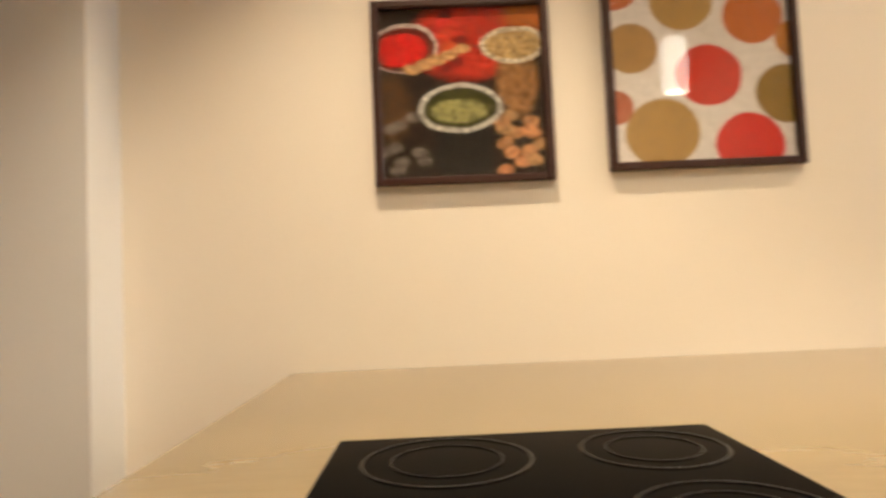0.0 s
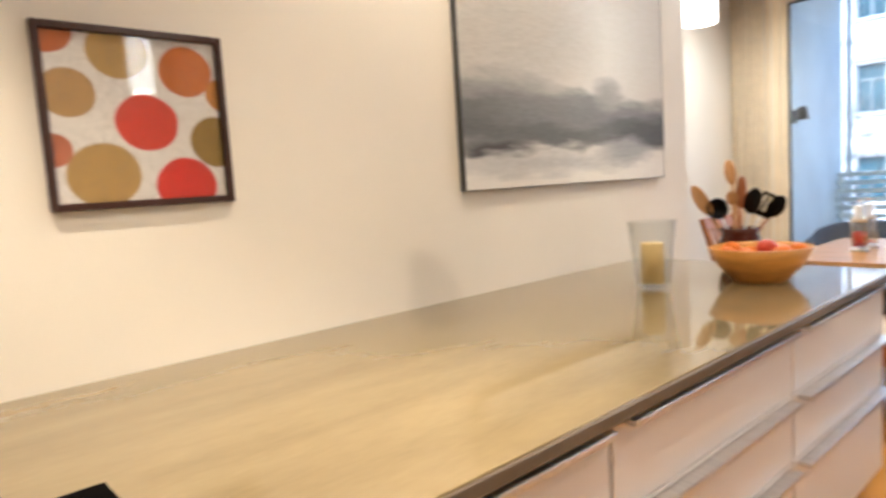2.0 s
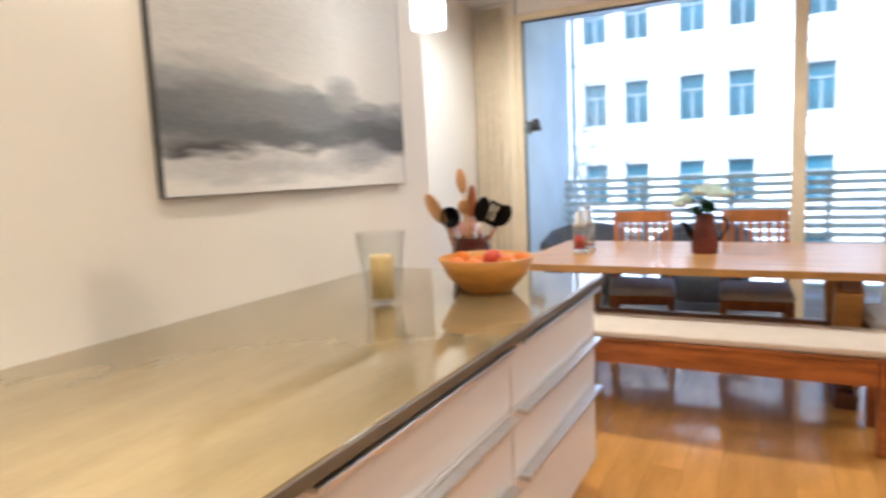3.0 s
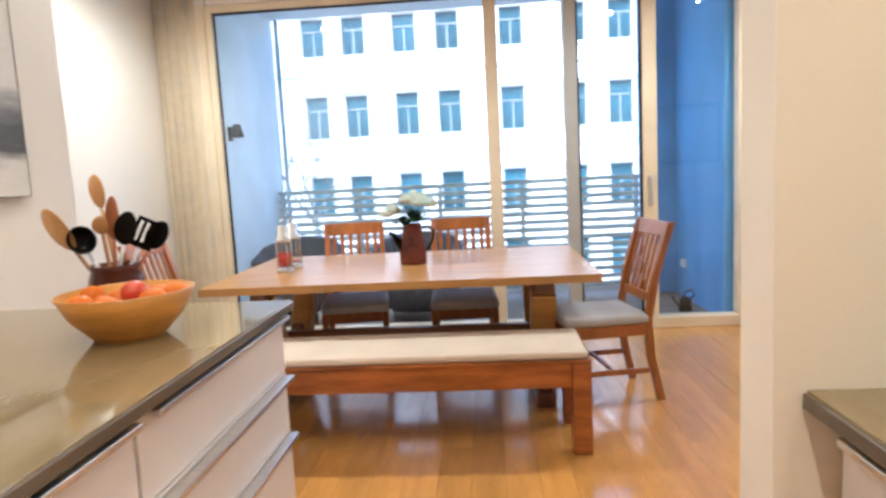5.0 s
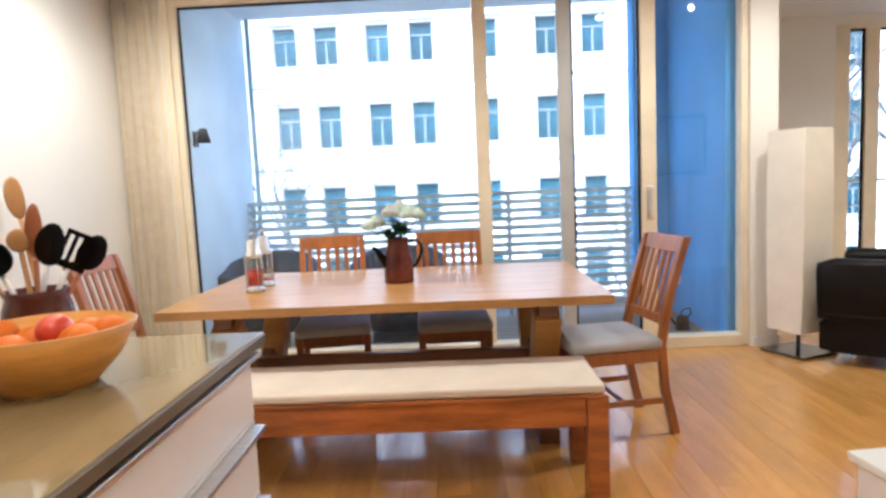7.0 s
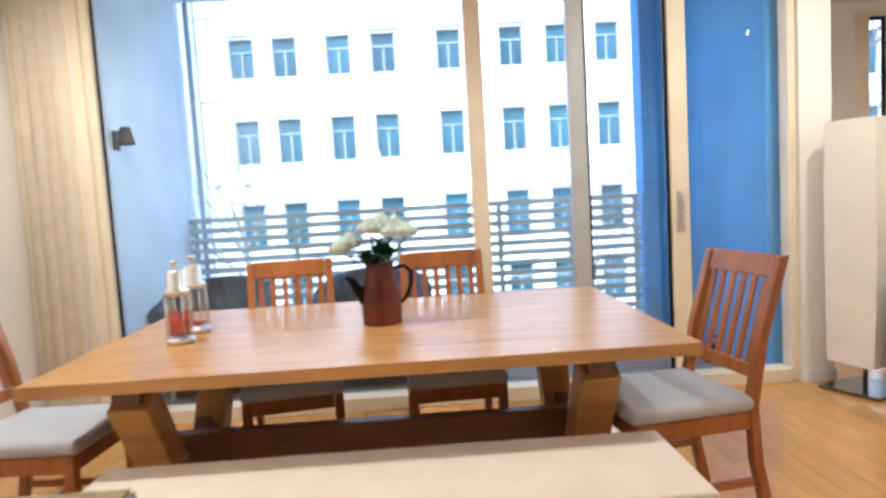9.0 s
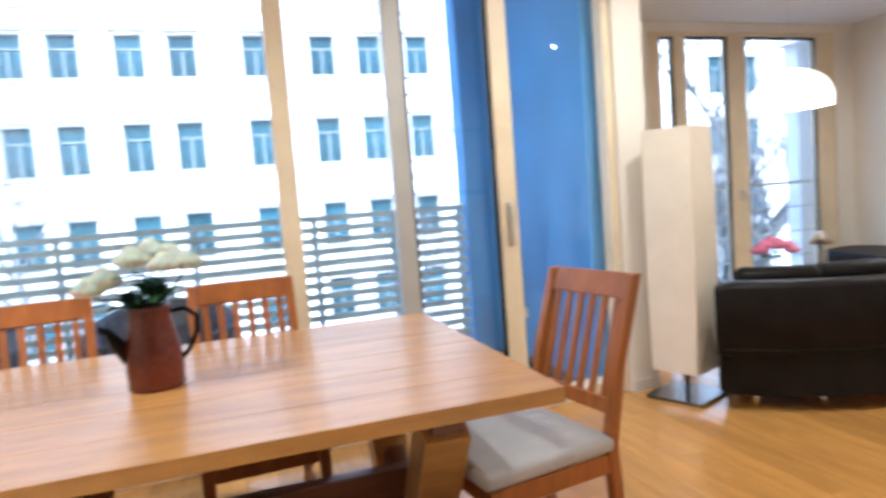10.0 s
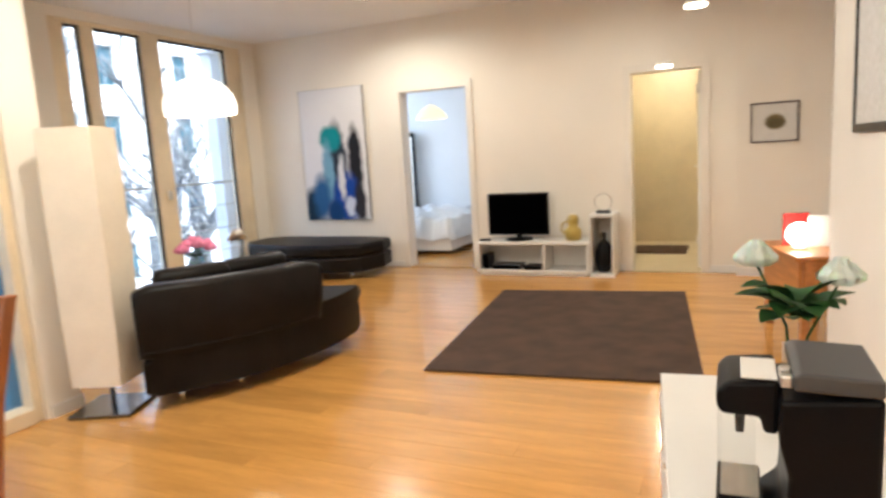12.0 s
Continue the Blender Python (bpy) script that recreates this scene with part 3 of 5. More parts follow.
ROWS = [(-4.7, -2.5), (-0.75, 1.45), (3.55, 5.84), (7.98, 10.0), (12.2, 14.1)]
town_house("town_house", -9.2, 13.6, 30, [(x + 0.38, 1.24) for x in (-7.35, -5.14, -2.36, -0.03, 3.38, 6.67, 9.12, 11.75)], ROWS, 15.6,
           "pale plastered town house across the street, rows of tall windows")
town_house("town_house", 13.7, 38, 30.4, [(x, 1.25) for x in (15.6, 18.2, 20.9, 23.6, 26.5, 29.3, 32.2, 35)], [(-5.2, -3.0), (-1.3, 0.8), (2.6, 4.9), (6.6, 9.0), (10.8, 12.8)], 14.8,
           "cream plastered town house with arched window heads", True)
town_house("town_house", -30, -9.3, 26, [(x, 0.95) for x in (-28, -25, -22, -19, -16, -13.2, -10.7)], [(-5.2, -3.0), (-1.6, 0.6), (2.4, 4.8), (6.4, 8.7), (10.6, 12.6)], 15.2,
           "pale plastered neighbouring town house")


def bare_tree(at, height, seed, label, spread=1.0):
    rnd = random.Random(seed)
    t = thing("tree", at, label, "tree", "street trees")
    trunk, twigs = bmesh.new(), bmesh.new()

    def grow(p, d, length, r, level):
        pts, rad = [p], [r]
        n = 4
        for i in range(n):
            d = (d + Vector((rnd.uniform(-1, 1), rnd.uniform(-1, 1), rnd.uniform(-0.3, 0.6))) * 0.16).normalized()
            p = p + d * length / n
            pts.append(p)
            rad.append(r * (1 - 0.55 * (i + 1) / n))
        tube(pts, rad, 7 if level < 2 else 4, trunk if level == 0 else twigs)
        if level >= 4:
            return
        for i in range((5, 4, 4, 3)[level]):
            k = rnd.randint(2, n)
            a = rnd.uniform(0, 2 * math.pi)
            out = Vector((math.cos(a) * spread, math.sin(a) * spread, rnd.uniform(0.35, 1.1))).normalized()
            grow(pts[k], (d * 0.5 + out).normalized(), length * rnd.uniform(0.48, 0.72), rad[k] * 0.72, level + 1)

    grow(Vector((0, 0, 0)), Vector((0, 0, 1)), height * 0.45, height * 0.016, 0)
    part("trunk", trunk, BARK, t)
    tagged(part("crown", twigs, BARK, t, "bare winter branches"), kind="stuff")
    return t


bare_tree((-4.6, 21.5, -6.0), 12.5, 3, "bare young street tree with thin branches", 0.7)
bare_tree((12.5, 14.5, -6.0), 15, 5, "tall bare street tree outside the living room")
bare_tree((16.8, 12.5, -6.0), 16, 8, "tall bare street tree outside the living room")
bare_tree((9.6, 10.0, -6.0), 14, 17, "tall bare street tree outside the living room")
bare_tree((12.8, 9.2, -6.0), 13, 19, "tall bare street tree outside the living room")
bare_tree((20.5, 15.0, -6.0), 15, 11, "tall bare street tree outside the living room")
bare_tree((9.2, 22.5, -6.0), 8.5, 13, "small bare street tree beside the kerb", 0.6)


# ---- kitchen ----
CX, CY0, CY1, CZ = 1.39, -6.29, -2.98, 0.90
top = thing("worktop", (0, 0, 0), "polished beige stone worktop with a dark edge", "worktop")
part("slab", rbox(0.302, CX, CY0, CY1, CZ - 0.03, CZ, 0.003, 2), STONE, top)
part("edge_strip", rbox(CX - 0.004, CX + 0.006, CY0, CY1, CZ - 0.032, CZ - 0.005, 0.002, 1), STONE_EDGE, top, "dark stone front edge")


def drawer_unit(y0, y1, heights, gap=0.004):
    t = thing("drawer_unit", (0, 0, 0), "white lacquered kitchen drawer unit with long steel handles", "kitchen cabinet", "island drawer units")
    part("body", boxes((0.305, CX - 0.06, y0, y1, 0.10, CZ - 0.031)), CABINET, t)
    part("plinth", boxes((0.31, CX - 0.10, y0, y1, 0.0, 0.099)), STEEL, t, "brushed steel plinth")
    for a, b in heights:
        d = part("drawer", rbox(CX - 0.058, CX - 0.034, y0 + gap, y1 - gap, a, b, 0.003, 2), CABINET, t)
        part("handle", rbox(CX - 0.033, CX + 0.006, y0 + 0.03, y1 - 0.03, b - 0.022, b - 0.006, 0.004, 2), STEEL, d, "long brushed steel handle")


for y0, y1 in ((-3.93, -3.0), (-4.86, -3.935), (-5.55, -4.865), (-6.27, -5.555)):
    drawer_unit(y0, y1, ((0.11, 0.45), (0.454, 0.655), (0.659, 0.864)))

hob = thing("hob", (0, 0, 0), "black ceramic glass hob set in the worktop", "hob")
HX0, HX1, HY0, HY1 = 0.97, 1.365, -6.08, -5.645
part("glass_plate", rbox(HX0, HX1, HY0, HY1, CZ + 0.0005, CZ + 0.006, 0.002, 2), BLACKGLASS, hob)


def ring(x, y, r, w=0.003):
    return lathe(((r, 0.0), (r, 0.0008), (r + w, 0.0008), (r + w, 0.0)), 48, (x, y, CZ + 0.0062))


for x, y, r in ((1.075, -5.955, 0.085), (1.065, -5.74, 0.072), (1.265, -5.965, 0.065), (1.255, -5.74, 0.075)):
    part("cooking_zone", ring(x, y, r), RING, hob, "printed grey ring")
    part("cooking_zone", ring(x, y, r * 0.66, 0.0015), RING, hob)


def picture_surface(name, base, spots, noise_scale=0.0, grain_amount=0.4, unit=1.0, brush=(1, 1, 1), pebble=0.0):
    """A printed picture: soft blobs of colour over a ground, in the picture's own 0..1 coordinates."""
    m = bpy.data.materials.new(name)
    m.use_nodes = True
    nt, b = m.node_tree, m.node_tree.nodes["Principled BSDF"]
    link = nt.links.new
    co = nt.nodes.new("ShaderNodeTexCoord")
    ns = nt.nodes.new("ShaderNodeTexNoise")
    ns.inputs["Scale"].default_value = 9.0
    ns.inputs["Detail"].default_value = 5
    mp = nt.nodes.new("ShaderNodeMapping")
    mp.inputs["Scale"].default_value = brush
    link(co.outputs["Object"], mp.inputs[0])
    link(mp.outputs[0], ns.inputs["Vector"])
    wob = nt.nodes.new("ShaderNodeVectorMath")
    wob.operation = "MULTIPLY_ADD"
    link(ns.outputs["Color"], wob.inputs[0])
    wob.inputs[1].default_value = (noise_scale,) * 3
    link(co.outputs["Object"], wob.inputs[2])
    sep = nt.nodes.new("ShaderNodeSeparateXYZ")
    link(wob.outputs[0], sep.inputs[0])
    last = None
    for u, v, ru, rv, col, soft in [(p * unit, q * unit, r * unit, s * unit, c, w) for p, q, r, s, c, w in spots]:
        acc = None
        for axis, c, r in (("X", u + noise_scale / 2, ru), ("Z", v + noise_scale / 2, rv)):
            s = nt.nodes.new("ShaderNodeMath")
            s.operation = "SUBTRACT"
            link(sep.outputs[axis], s.inputs[0])
            s.inputs[1].default_value = c
            d = nt.nodes.new("ShaderNodeMath")
            d.operation = "DIVIDE"
            link(s.outputs[0], d.inputs[0])
            d.inputs[1].default_value = r
            q = nt.nodes.new("ShaderNodeMath")
            q.operation = "MULTIPLY"
            link(d.outputs[0], q.inputs[0])
            link(d.outputs[0], q.inputs[1])
            if acc is None:
                acc = q
            else:
                a = nt.nodes.new("ShaderNodeMath")
                link(acc.outputs[0], a.inputs[0])
                link(q.outputs[0], a.inputs[1])
                acc = a
        rng = nt.nodes.new("ShaderNodeMapRange")
        rng.inputs[1].default_value, rng.inputs[2].default_value = 1 + soft, 1 - soft
        rng.inputs[3].default_value, rng.inputs[4].default_value = 0, 1
        link(acc.outputs[0], rng.inputs[0])
        mx = nt.nodes.new("ShaderNodeMix")
        mx.data_type = "RGBA"
        link(rng.outputs[0], mx.inputs[0])
        if last is None:
            mx.inputs[6].default_value = (*base, 1)
        else:
            link(last.outputs[2], mx.inputs[6])
        mx.inputs[7].default_value = (*col, 1)
        last = mx
    grain = nt.nodes.new("ShaderNodeTexNoise")
    grain.inputs["Scale"].default_value = 45
    link(mp.outputs[0], grain.inputs["Vector"])
    mul = nt.nodes.new("ShaderNodeMix")
    mul.data_type, mul.blend_type = "RGBA", "OVERLAY"
    mul.inputs[0].default_value = grain_amount
    link(last.outputs[2], mul.inputs[6])
    link(grain.outputs[0], mul.inputs[7])
    if pebble:
        vo = nt.nodes.new("ShaderNodeTexVoronoi")
        vo.inputs["Scale"].default_value = 95
        link(wob.outputs[0], vo.inputs["Vector"])
        vr = nt.nodes.new("ShaderNodeMapRange")
        vr.inputs[1].default_value, vr.inputs[2].default_value = 0.1, 0.75
        vr.inputs[3].default_value, vr.inputs[4].default_value = 1.25, 0.35
        link(vo.outputs["Distance"], vr.inputs[0])
        pb = nt.nodes.new("ShaderNodeMix")
        pb.data_type, pb.blend_type = "RGBA", "MULTIPLY"
        pb.inputs[0].default_value = pebble
        link(mul.outputs[2], pb.inputs[6])
        link(vr.outputs[0], pb.inputs[7])
        mul = pb
    link(mul.outputs[2], b.inputs["Base Color"])
    b.inputs["Roughness"].default_value = 0.6
    b.inputs["Specular IOR Level"].default_value = 0.1
    return m


def framed_picture(name, at, rz, w, h, sheet, label, frame_mat, bar=0.018, depth=0.025, glass=True, mat_w=0.0):
    """A picture whose back lies on the wall at the local plane y = 0, facing local -y, with its lower left corner at the origin."""
    t = thing(name, at, label, "picture", rz=rz)
    if bar:
        for r in ((0, bar, 0, h), (w - bar, w, 0, h), (bar, w - bar, 0, bar), (bar, w - bar, h - bar, h)):
            part("frame_bar", rbox(r[0], r[1], -depth, -0.001, r[2], r[3], 0.003, 1), frame_mat, t)
    back = part("print", rbox(bar, w - bar, -(0.010 if bar else depth), -0.002, bar, h - bar, 0.001, 1), sheet, t)
    if bar == 0:
        e = 0.0025
        for r in ((-e, 0, -e, h + e), (w, w + e, -e, h + e), (0, w, -e, 0), (0, w, h, h + e)):
            part("canvas_edge", boxes((r[0], r[1], -depth - 0.001, -0.002, r[2], r[3])), GREYPL, t, "dark folded canvas edge")
    if glass:
        g = part("glass", boxes((bar, w - bar, -0.0145, -0.0125, bar, h - bar)), PICGLASS, t)
        g.visible_shadow = False
    return t


RED, TAN = (0.72, 0.016, 0.010), (0.62, 0.36, 0.15)
spots = [(0.25, 0.37, 0.15, 0.10, (0.56, 0.035, 0.015), 0.3), (0.41, 0.43, 0.07, 0.05, (0.50, 0.14, 0.02), 0.5), (0.05, 0.20, 0.05, 0.09, (0.10, 0.05, 0.02), 0.5)]
rs = random.Random(8)
for i in range(9):
    spots.append((rs.uniform(0.15, 0.33), rs.uniform(0.30, 0.44), 0.018, 0.012, (0.75, rs.uniform(0.03, 0.12), 0.03) if i % 2 else (0.22, 0.01, 0.006), 0.5))
spots += [(0.085, 0.355, 0.088, 0.066, (0.60, 0.50, 0.44), 0.06), (0.083, 0.352, 0.080, 0.058, (0.16, 0.02, 0.012), 0.06), (0.078, 0.35, 0.066, 0.044, RED, 0.15)]
spots += [(0.105 + 0.032 * i, 0.300 + 0.012 * i, 0.024, 0.013, TAN, 0.25) for i in range(5)]
spots += [(0.37, 0.26, 0.055, 0.09, (0.34, 0.17, 0.06), 0.3), (0.365, 0.357, 0.085, 0.048, (0.74, 0.66, 0.50), 0.08), (0.365, 0.357, 0.072, 0.036, (0.55, 0.38, 0.16), 0.1)]
spots += [(rs.uniform(0.31, 0.45), rs.uniform(0.02, 0.17), 0.022, 0.016, (rs.uniform(0.45, 0.62), 0.27, 0.11), 0.35) for i in range(14)]
spots += [(rs.uniform(0.02, 0.14), rs.uniform(0.04, 0.18), 0.020, 0.013, (0.20, 0.17, 0.14), 0.5) for i in range(9)]
spots += [(0.225, 0.085, 0.075, 0.10, (0.008, 0.006, 0.004), 0.25), (0.22, 0.195, 0.108, 0.066, (0.62, 0.60, 0.54), 0.06), (0.22, 0.195, 0.094, 0.054, (0.055, 0.055, 0.012), 0.08), (0.215, 0.186, 0.070, 0.032, (0.34, 0.33, 0.12), 0.3)]
spice = picture_surface("spice jar photograph", (0.022, 0.012, 0.007), spots, 0.024, 0.55, 0.89, pebble=0.8)
framed_picture("framed_picture", (0.30, -6.083, 1.308), 90, 0.405, 0.425, spice, "framed photograph of spice jars behind glass", FRAMEDARK)
dots = []
for u, v, r, c in ((0.065, 0.29, 0.065, (0.42, 0.26, 0.10)), (0.19, 0.40, 0.075, (0.46, 0.30, 0.10)), (0.36, 0.36, 0.072, (0.52, 0.16, 0.04)), (0.245, 0.22, 0.08, (0.60, 0.05, 0.03)), (0.43, 0.17, 0.075, (0.28, 0.18, 0.045)),
                   (0.13, 0.085, 0.088, (0.42, 0.27, 0.09)), (0.335, 0.05, 0.082, (0.60, 0.035, 0.025)), (0.02, 0.15, 0.045, (0.45, 0.15, 0.08)), (0.46, 0.30, 0.05, (0.52, 0.22, 0.05)), (0.03, 0.44, 0.06, (0.52, 0.14, 0.04))):
    dots.append((u, v, r, r * 0.93, c, 0.08))
framed_picture("framed_picture", (0.30, -5.553, 1.322), 90, 0.448, 0.445, picture_surface("spice heaps photograph", (0.76, 0.73, 0.70), dots, 0.012, 0.22, 0.97, pebble=0.22), "framed photograph of round spice heaps on white", FRAMEDARK)
grey = picture_surface("misty grey landscape", (0.74, 0.71, 0.66), (
    (0.20, 0.62, 0.55, 0.26, (0.50, 0.48, 0.45), 0.95), (0.15, 0.33, 0.50, 0.11, (0.30, 0.30, 0.30), 0.7), (0.75, 0.34, 0.28, 0.05, (0.36, 0.36, 0.36), 0.8), (0.10, 0.26, 0.62, 0.095, (0.15, 0.155, 0.16), 0.7),
    (1.00, 0.30, 0.80, 0.075, (0.26, 0.265, 0.27), 0.8), (1.35, 0.22, 0.55, 0.075, (0.13, 0.135, 0.14), 0.7), (0.55, 0.20, 0.50, 0.045, (0.17, 0.175, 0.18), 0.8), (0.16, 0.15, 0.20, 0.03, (0.10, 0.10, 0.105), 0.8),
    (0.95, 0.40, 0.10, 0.07, (0.40, 0.39, 0.38), 0.95), (0.50, 0.09, 0.60, 0.05, (0.52, 0.51, 0.50), 0.9), (1.10, 0.14, 0.20, 0.06, (0.36, 0.36, 0.37), 0.9)), 0.13, 0.16, 1.0, (0.45, 1.0, 2.2))
framed_picture("canvas_painting", (0.30, -4.21, 1.303), 90, 1.45, 0.93, grey, "large canvas of a misty grey landscape", MAT_PAPER, 0.0, 0.03, False)


def pendant(at, cord_top, r=0.064, h=0.22):
    t = thing("pendant_lamp", at, "lit white cylinder pendant lamp over the worktop", "pendant lamp", "worktop pendants")
    part("shade", lathe(((r - 0.006, 0), (r, 0.0), (r, h), (0.012, h + 0.005), (0.0, h + 0.005)), 32), PENDGLOW, t)
    part("cord", tube(((0, 0, h + 0.005), (0, 0, cord_top - at[2] - 0.02)), 0.003, 6), SKIRT, t)
    part("canopy", lathe(((0, 0), (0.05, 0), (0.05, 0.018), (0, 0.02)), 24, (0, 0, cord_top - at[2] - 0.0205)), SKIRT, t)


pendant((0.79, -3.28, 1.915), H_CEIL)
pendant((1.25, -5.02, 1.77), H_CEIL, 0.046, 0.20)

# things on the worktop
cg = thing("candle_glass", (0.81, -3.74, CZ), "clear glass hurricane with a pale yellow candle", "candle holder")
part("glass", lathe(((0.0, 0.001), (0.058, 0.001), (0.062, 0.02), (0.088, 0.25), (0.084, 0.25), (0.058, 0.022), (0.0, 0.018)), 36), GLASS, cg)
cd = part("candle", lathe(((0, 0.02), (0.041, 0.02), (0.041, 0.165), (0.037, 0.17), (0, 0.166)), 28), WAX, cg, "pale yellow pillar candle")
part("wick", tube(((0, 0, 0.155), (0.002, 0, 0.172)), 0.0015, 6), BLACKPL, cd)

bowl = thing("fruit_bowl", (1.07, -3.43, CZ), "pale bamboo bowl on the worktop", "bowl")
part("body", lathe(((0.0, 0.012), (0.075, 0.010), (0.085, 0.0), (0.09, 0.0), (0.10, 0.012), (0.145, 0.06), (0.18, 0.128), (0.174, 0.130), (0.138, 0.066), (0.09, 0.025), (0, 0.02)), 48), BOWLWOOD, bowl)


def fruit(kind, at, r, mat, label):
    t = tagged(part(kind, lathe([(r * math.sin(math.pi * i / 12) * (1 - 0.04 * math.cos(2 * math.pi * i / 12)), r * (1 - math.cos(math.pi * i / 12)) * 0.96) for i in range(13)], 24), mat), label, "fruit", "fruit in the bowl")
    t.matrix_basis = pose(*at, random.uniform(-25, 25), random.uniform(-25, 25), 0)


bx, by, bz = 1.07, -3.43, CZ
for dx, dy, dz, r, k in ((-0.10, -0.06, 0.062, 0.038, 0), (-0.01, -0.085, 0.055, 0.040, 0), (0.095, -0.03, 0.062, 0.040, 0), (-0.045, 0.05, 0.045, 0.042, 0), (0.05, 0.065, 0.052, 0.042, 0), (-0.115, 0.035, 0.075, 0.036, 0), (0.025, -0.02, 0.088, 0.037, 1), (0.0, 0.01, 0.022, 0.034, 0), (0.105, 0.055, 0.075, 0.036, 0)):
    fruit("apple" if k else "orange", (bx + dx, by + dy, bz + dz), r, APPLE if k else ORANGE, "red apple lying on oranges" if k else "ripe orange in the bamboo bowl")

cr = thing("utensil_crock", (0.89, -3.18, CZ), "dark red glazed stoneware crock holding utensils", "utensil pot")
part("body", lathe(((0, 0.0), (0.062, 0.0), (0.078, 0.03), (0.085, 0.08), (0.078, 0.13), (0.070, 0.155), (0.078, 0.175), (0.073, 0.175), (0.064, 0.155), (0.07, 0.08), (0.05, 0.015), (0, 0.012)), 40), CROCK, cr)


def utensil(kind, mat, foot, tip, head, label, handle_mat=None):
    """A kitchen tool leaning in the crock; the head is (kind, half width, half length)."""
    t = thing(kind, (0.89, -3.18, CZ), label, kind.replace("_", " "), "utensils in the crock")
    foot, tip = Vector(foot), Vector(tip)
    d = (tip - foot).normalized()
    k, hw, hl = head
    neck = tip - d * hl * 2
    part("handle", tube((foot, foot.lerp(neck, 0.5), neck), [0.006, 0.0065, 0.006], 8), handle_mat or mat, t)
    s = d.cross(Vector((0.35, -0.93, 0))).normalized()
    m = Matrix((s, d, s.cross(d))).transposed().to_4x4()
    m.translation = tip - d * hl
    bm = bmesh.new()
    if k == "spoon":
        bmesh.ops.create_uvsphere(bm, u_segments=18, v_segments=10, radius=1)
        bm.transform(Matrix.Diagonal((hw, hl, hw * 0.28, 1)))
        for v in bm.verts:
            v.co.z += 0.5 * (v.co.x ** 2) / hw
    elif k == "turner":
        xs = [-hw + 2 * hw * i / 7 for i in range(8)]
        ys = (-hl, -hl * 0.6, hl * 0.75, hl)
        vs = [[bm.verts.new((x, yy, 0)) for yy in ys] for x in xs]
        for i in range(7):
            for j in range(3):
                if not (j == 1 and i % 2 == 1):
                    bm.faces.new((vs[i][j], vs[i + 1][j], vs[i + 1][j + 1], vs[i][j + 1]))
        bmesh.ops.solidify(bm, geom=bm.faces[:], thickness=0.004)
    else:
        bmesh.ops.create_uvsphere(bm, u_segments=20, v_segments=12, radius=1)
        bmesh.ops.delete(bm, geom=[v for v in bm.verts if v.co.z > 0.35], context="VERTS")
        bm.transform(Matrix.Diagonal((hw, hl, hw * 0.8, 1)))
        bmesh.ops.solidify(bm, geom=bm.faces[:], thickness=0.003)
    bm.transform(m)
    part("head", bm, mat, t, smooth=(k != "turner"))


utensil("wooden_spatula", SPOONWOOD, (0.01, 0.0, 0.02), (-0.17, -0.06, 0.36), ("spoon", 0.028, 0.075), "flat pale wooden spatula in the crock")
utensil("wooden_spoon", SPOONWOOD, (0.02, 0.01, 0.02), (-0.055, 0.03, 0.46), ("spoon", 0.022, 0.055), "long pale wooden spoon in the crock")
utensil("wooden_spoon", SPOONRED, (-0.01, 0.01, 0.02), (0.015, 0.0, 0.39), ("spoon", 0.020, 0.07), "cherry wood spoon in the crock")
utensil("wooden_spoon", SPOONWOOD, (-0.02, 0.03, 0.02), (-0.02, -0.02, 0.33), ("spoon", 0.024, 0.03), "short wooden spoon in the crock")
utensil("ladle", BLACKPL, (0.02, -0.01, 0.02), (-0.085, -0.05, 0.30), ("ladle", 0.042, 0.045), "black ladle with a steel stem", STEEL)
utensil("serving_spoon", BLACKPL, (-0.02, -0.01, 0.02), (0.085, -0.03, 0.34), ("spoon", 0.033, 0.055), "black serving spoon with a steel stem", STEEL)
utensil("spatula", BLACKPL, (-0.03, 0.0, 0.02), (0.135, 0.0, 0.31), ("turner", 0.035, 0.05), "black slotted spatula with a steel stem", STEEL)
utensil("spatula", BLACKPL, (-0.03, 0.02, 0.02), (0.165, 0.03, 0.30), ("spoon", 0.032, 0.05), "black spoon with a brown tip", SPOONRED)

# the unit behind the short wall
ku = thing("kitchen_unit", (0, 0, 0), "white kitchen unit with a brown stone top", "kitchen cabinet")
part("body", boxes((2.66, 3.45, -6.6, -4.10, 0.10, 0.901)), CABINET, ku)
part("plinth", boxes((2.70, 3.45, -6.6, -4.10, 0.0, 0.099)), STEEL, ku)
wt = part("worktop", rbox(2.57, 3.448, -6.6, -4.093, 0.903, 0.935, 0.003, 2), STONE, ku, "brown stone top")
part("edge_strip", rbox(2.564, 2.574, -6.6, -4.094, 0.904, 0.930, 0.002, 1), STONE_EDGE, wt)
y = -4.11
for i in range(4):
    d = part("cabinet_door", rbox(2.618, 2.658, y - 0.596, y, 0.11, 0.897, 0.003, 2), CABINET, ku)
    part("handle", rbox(2.580, 2.617, y - 0.55, y - 0.05, 0.870, 0.885, 0.004, 2), STEEL, d, "long brushed steel handle")
    y -= 0.6

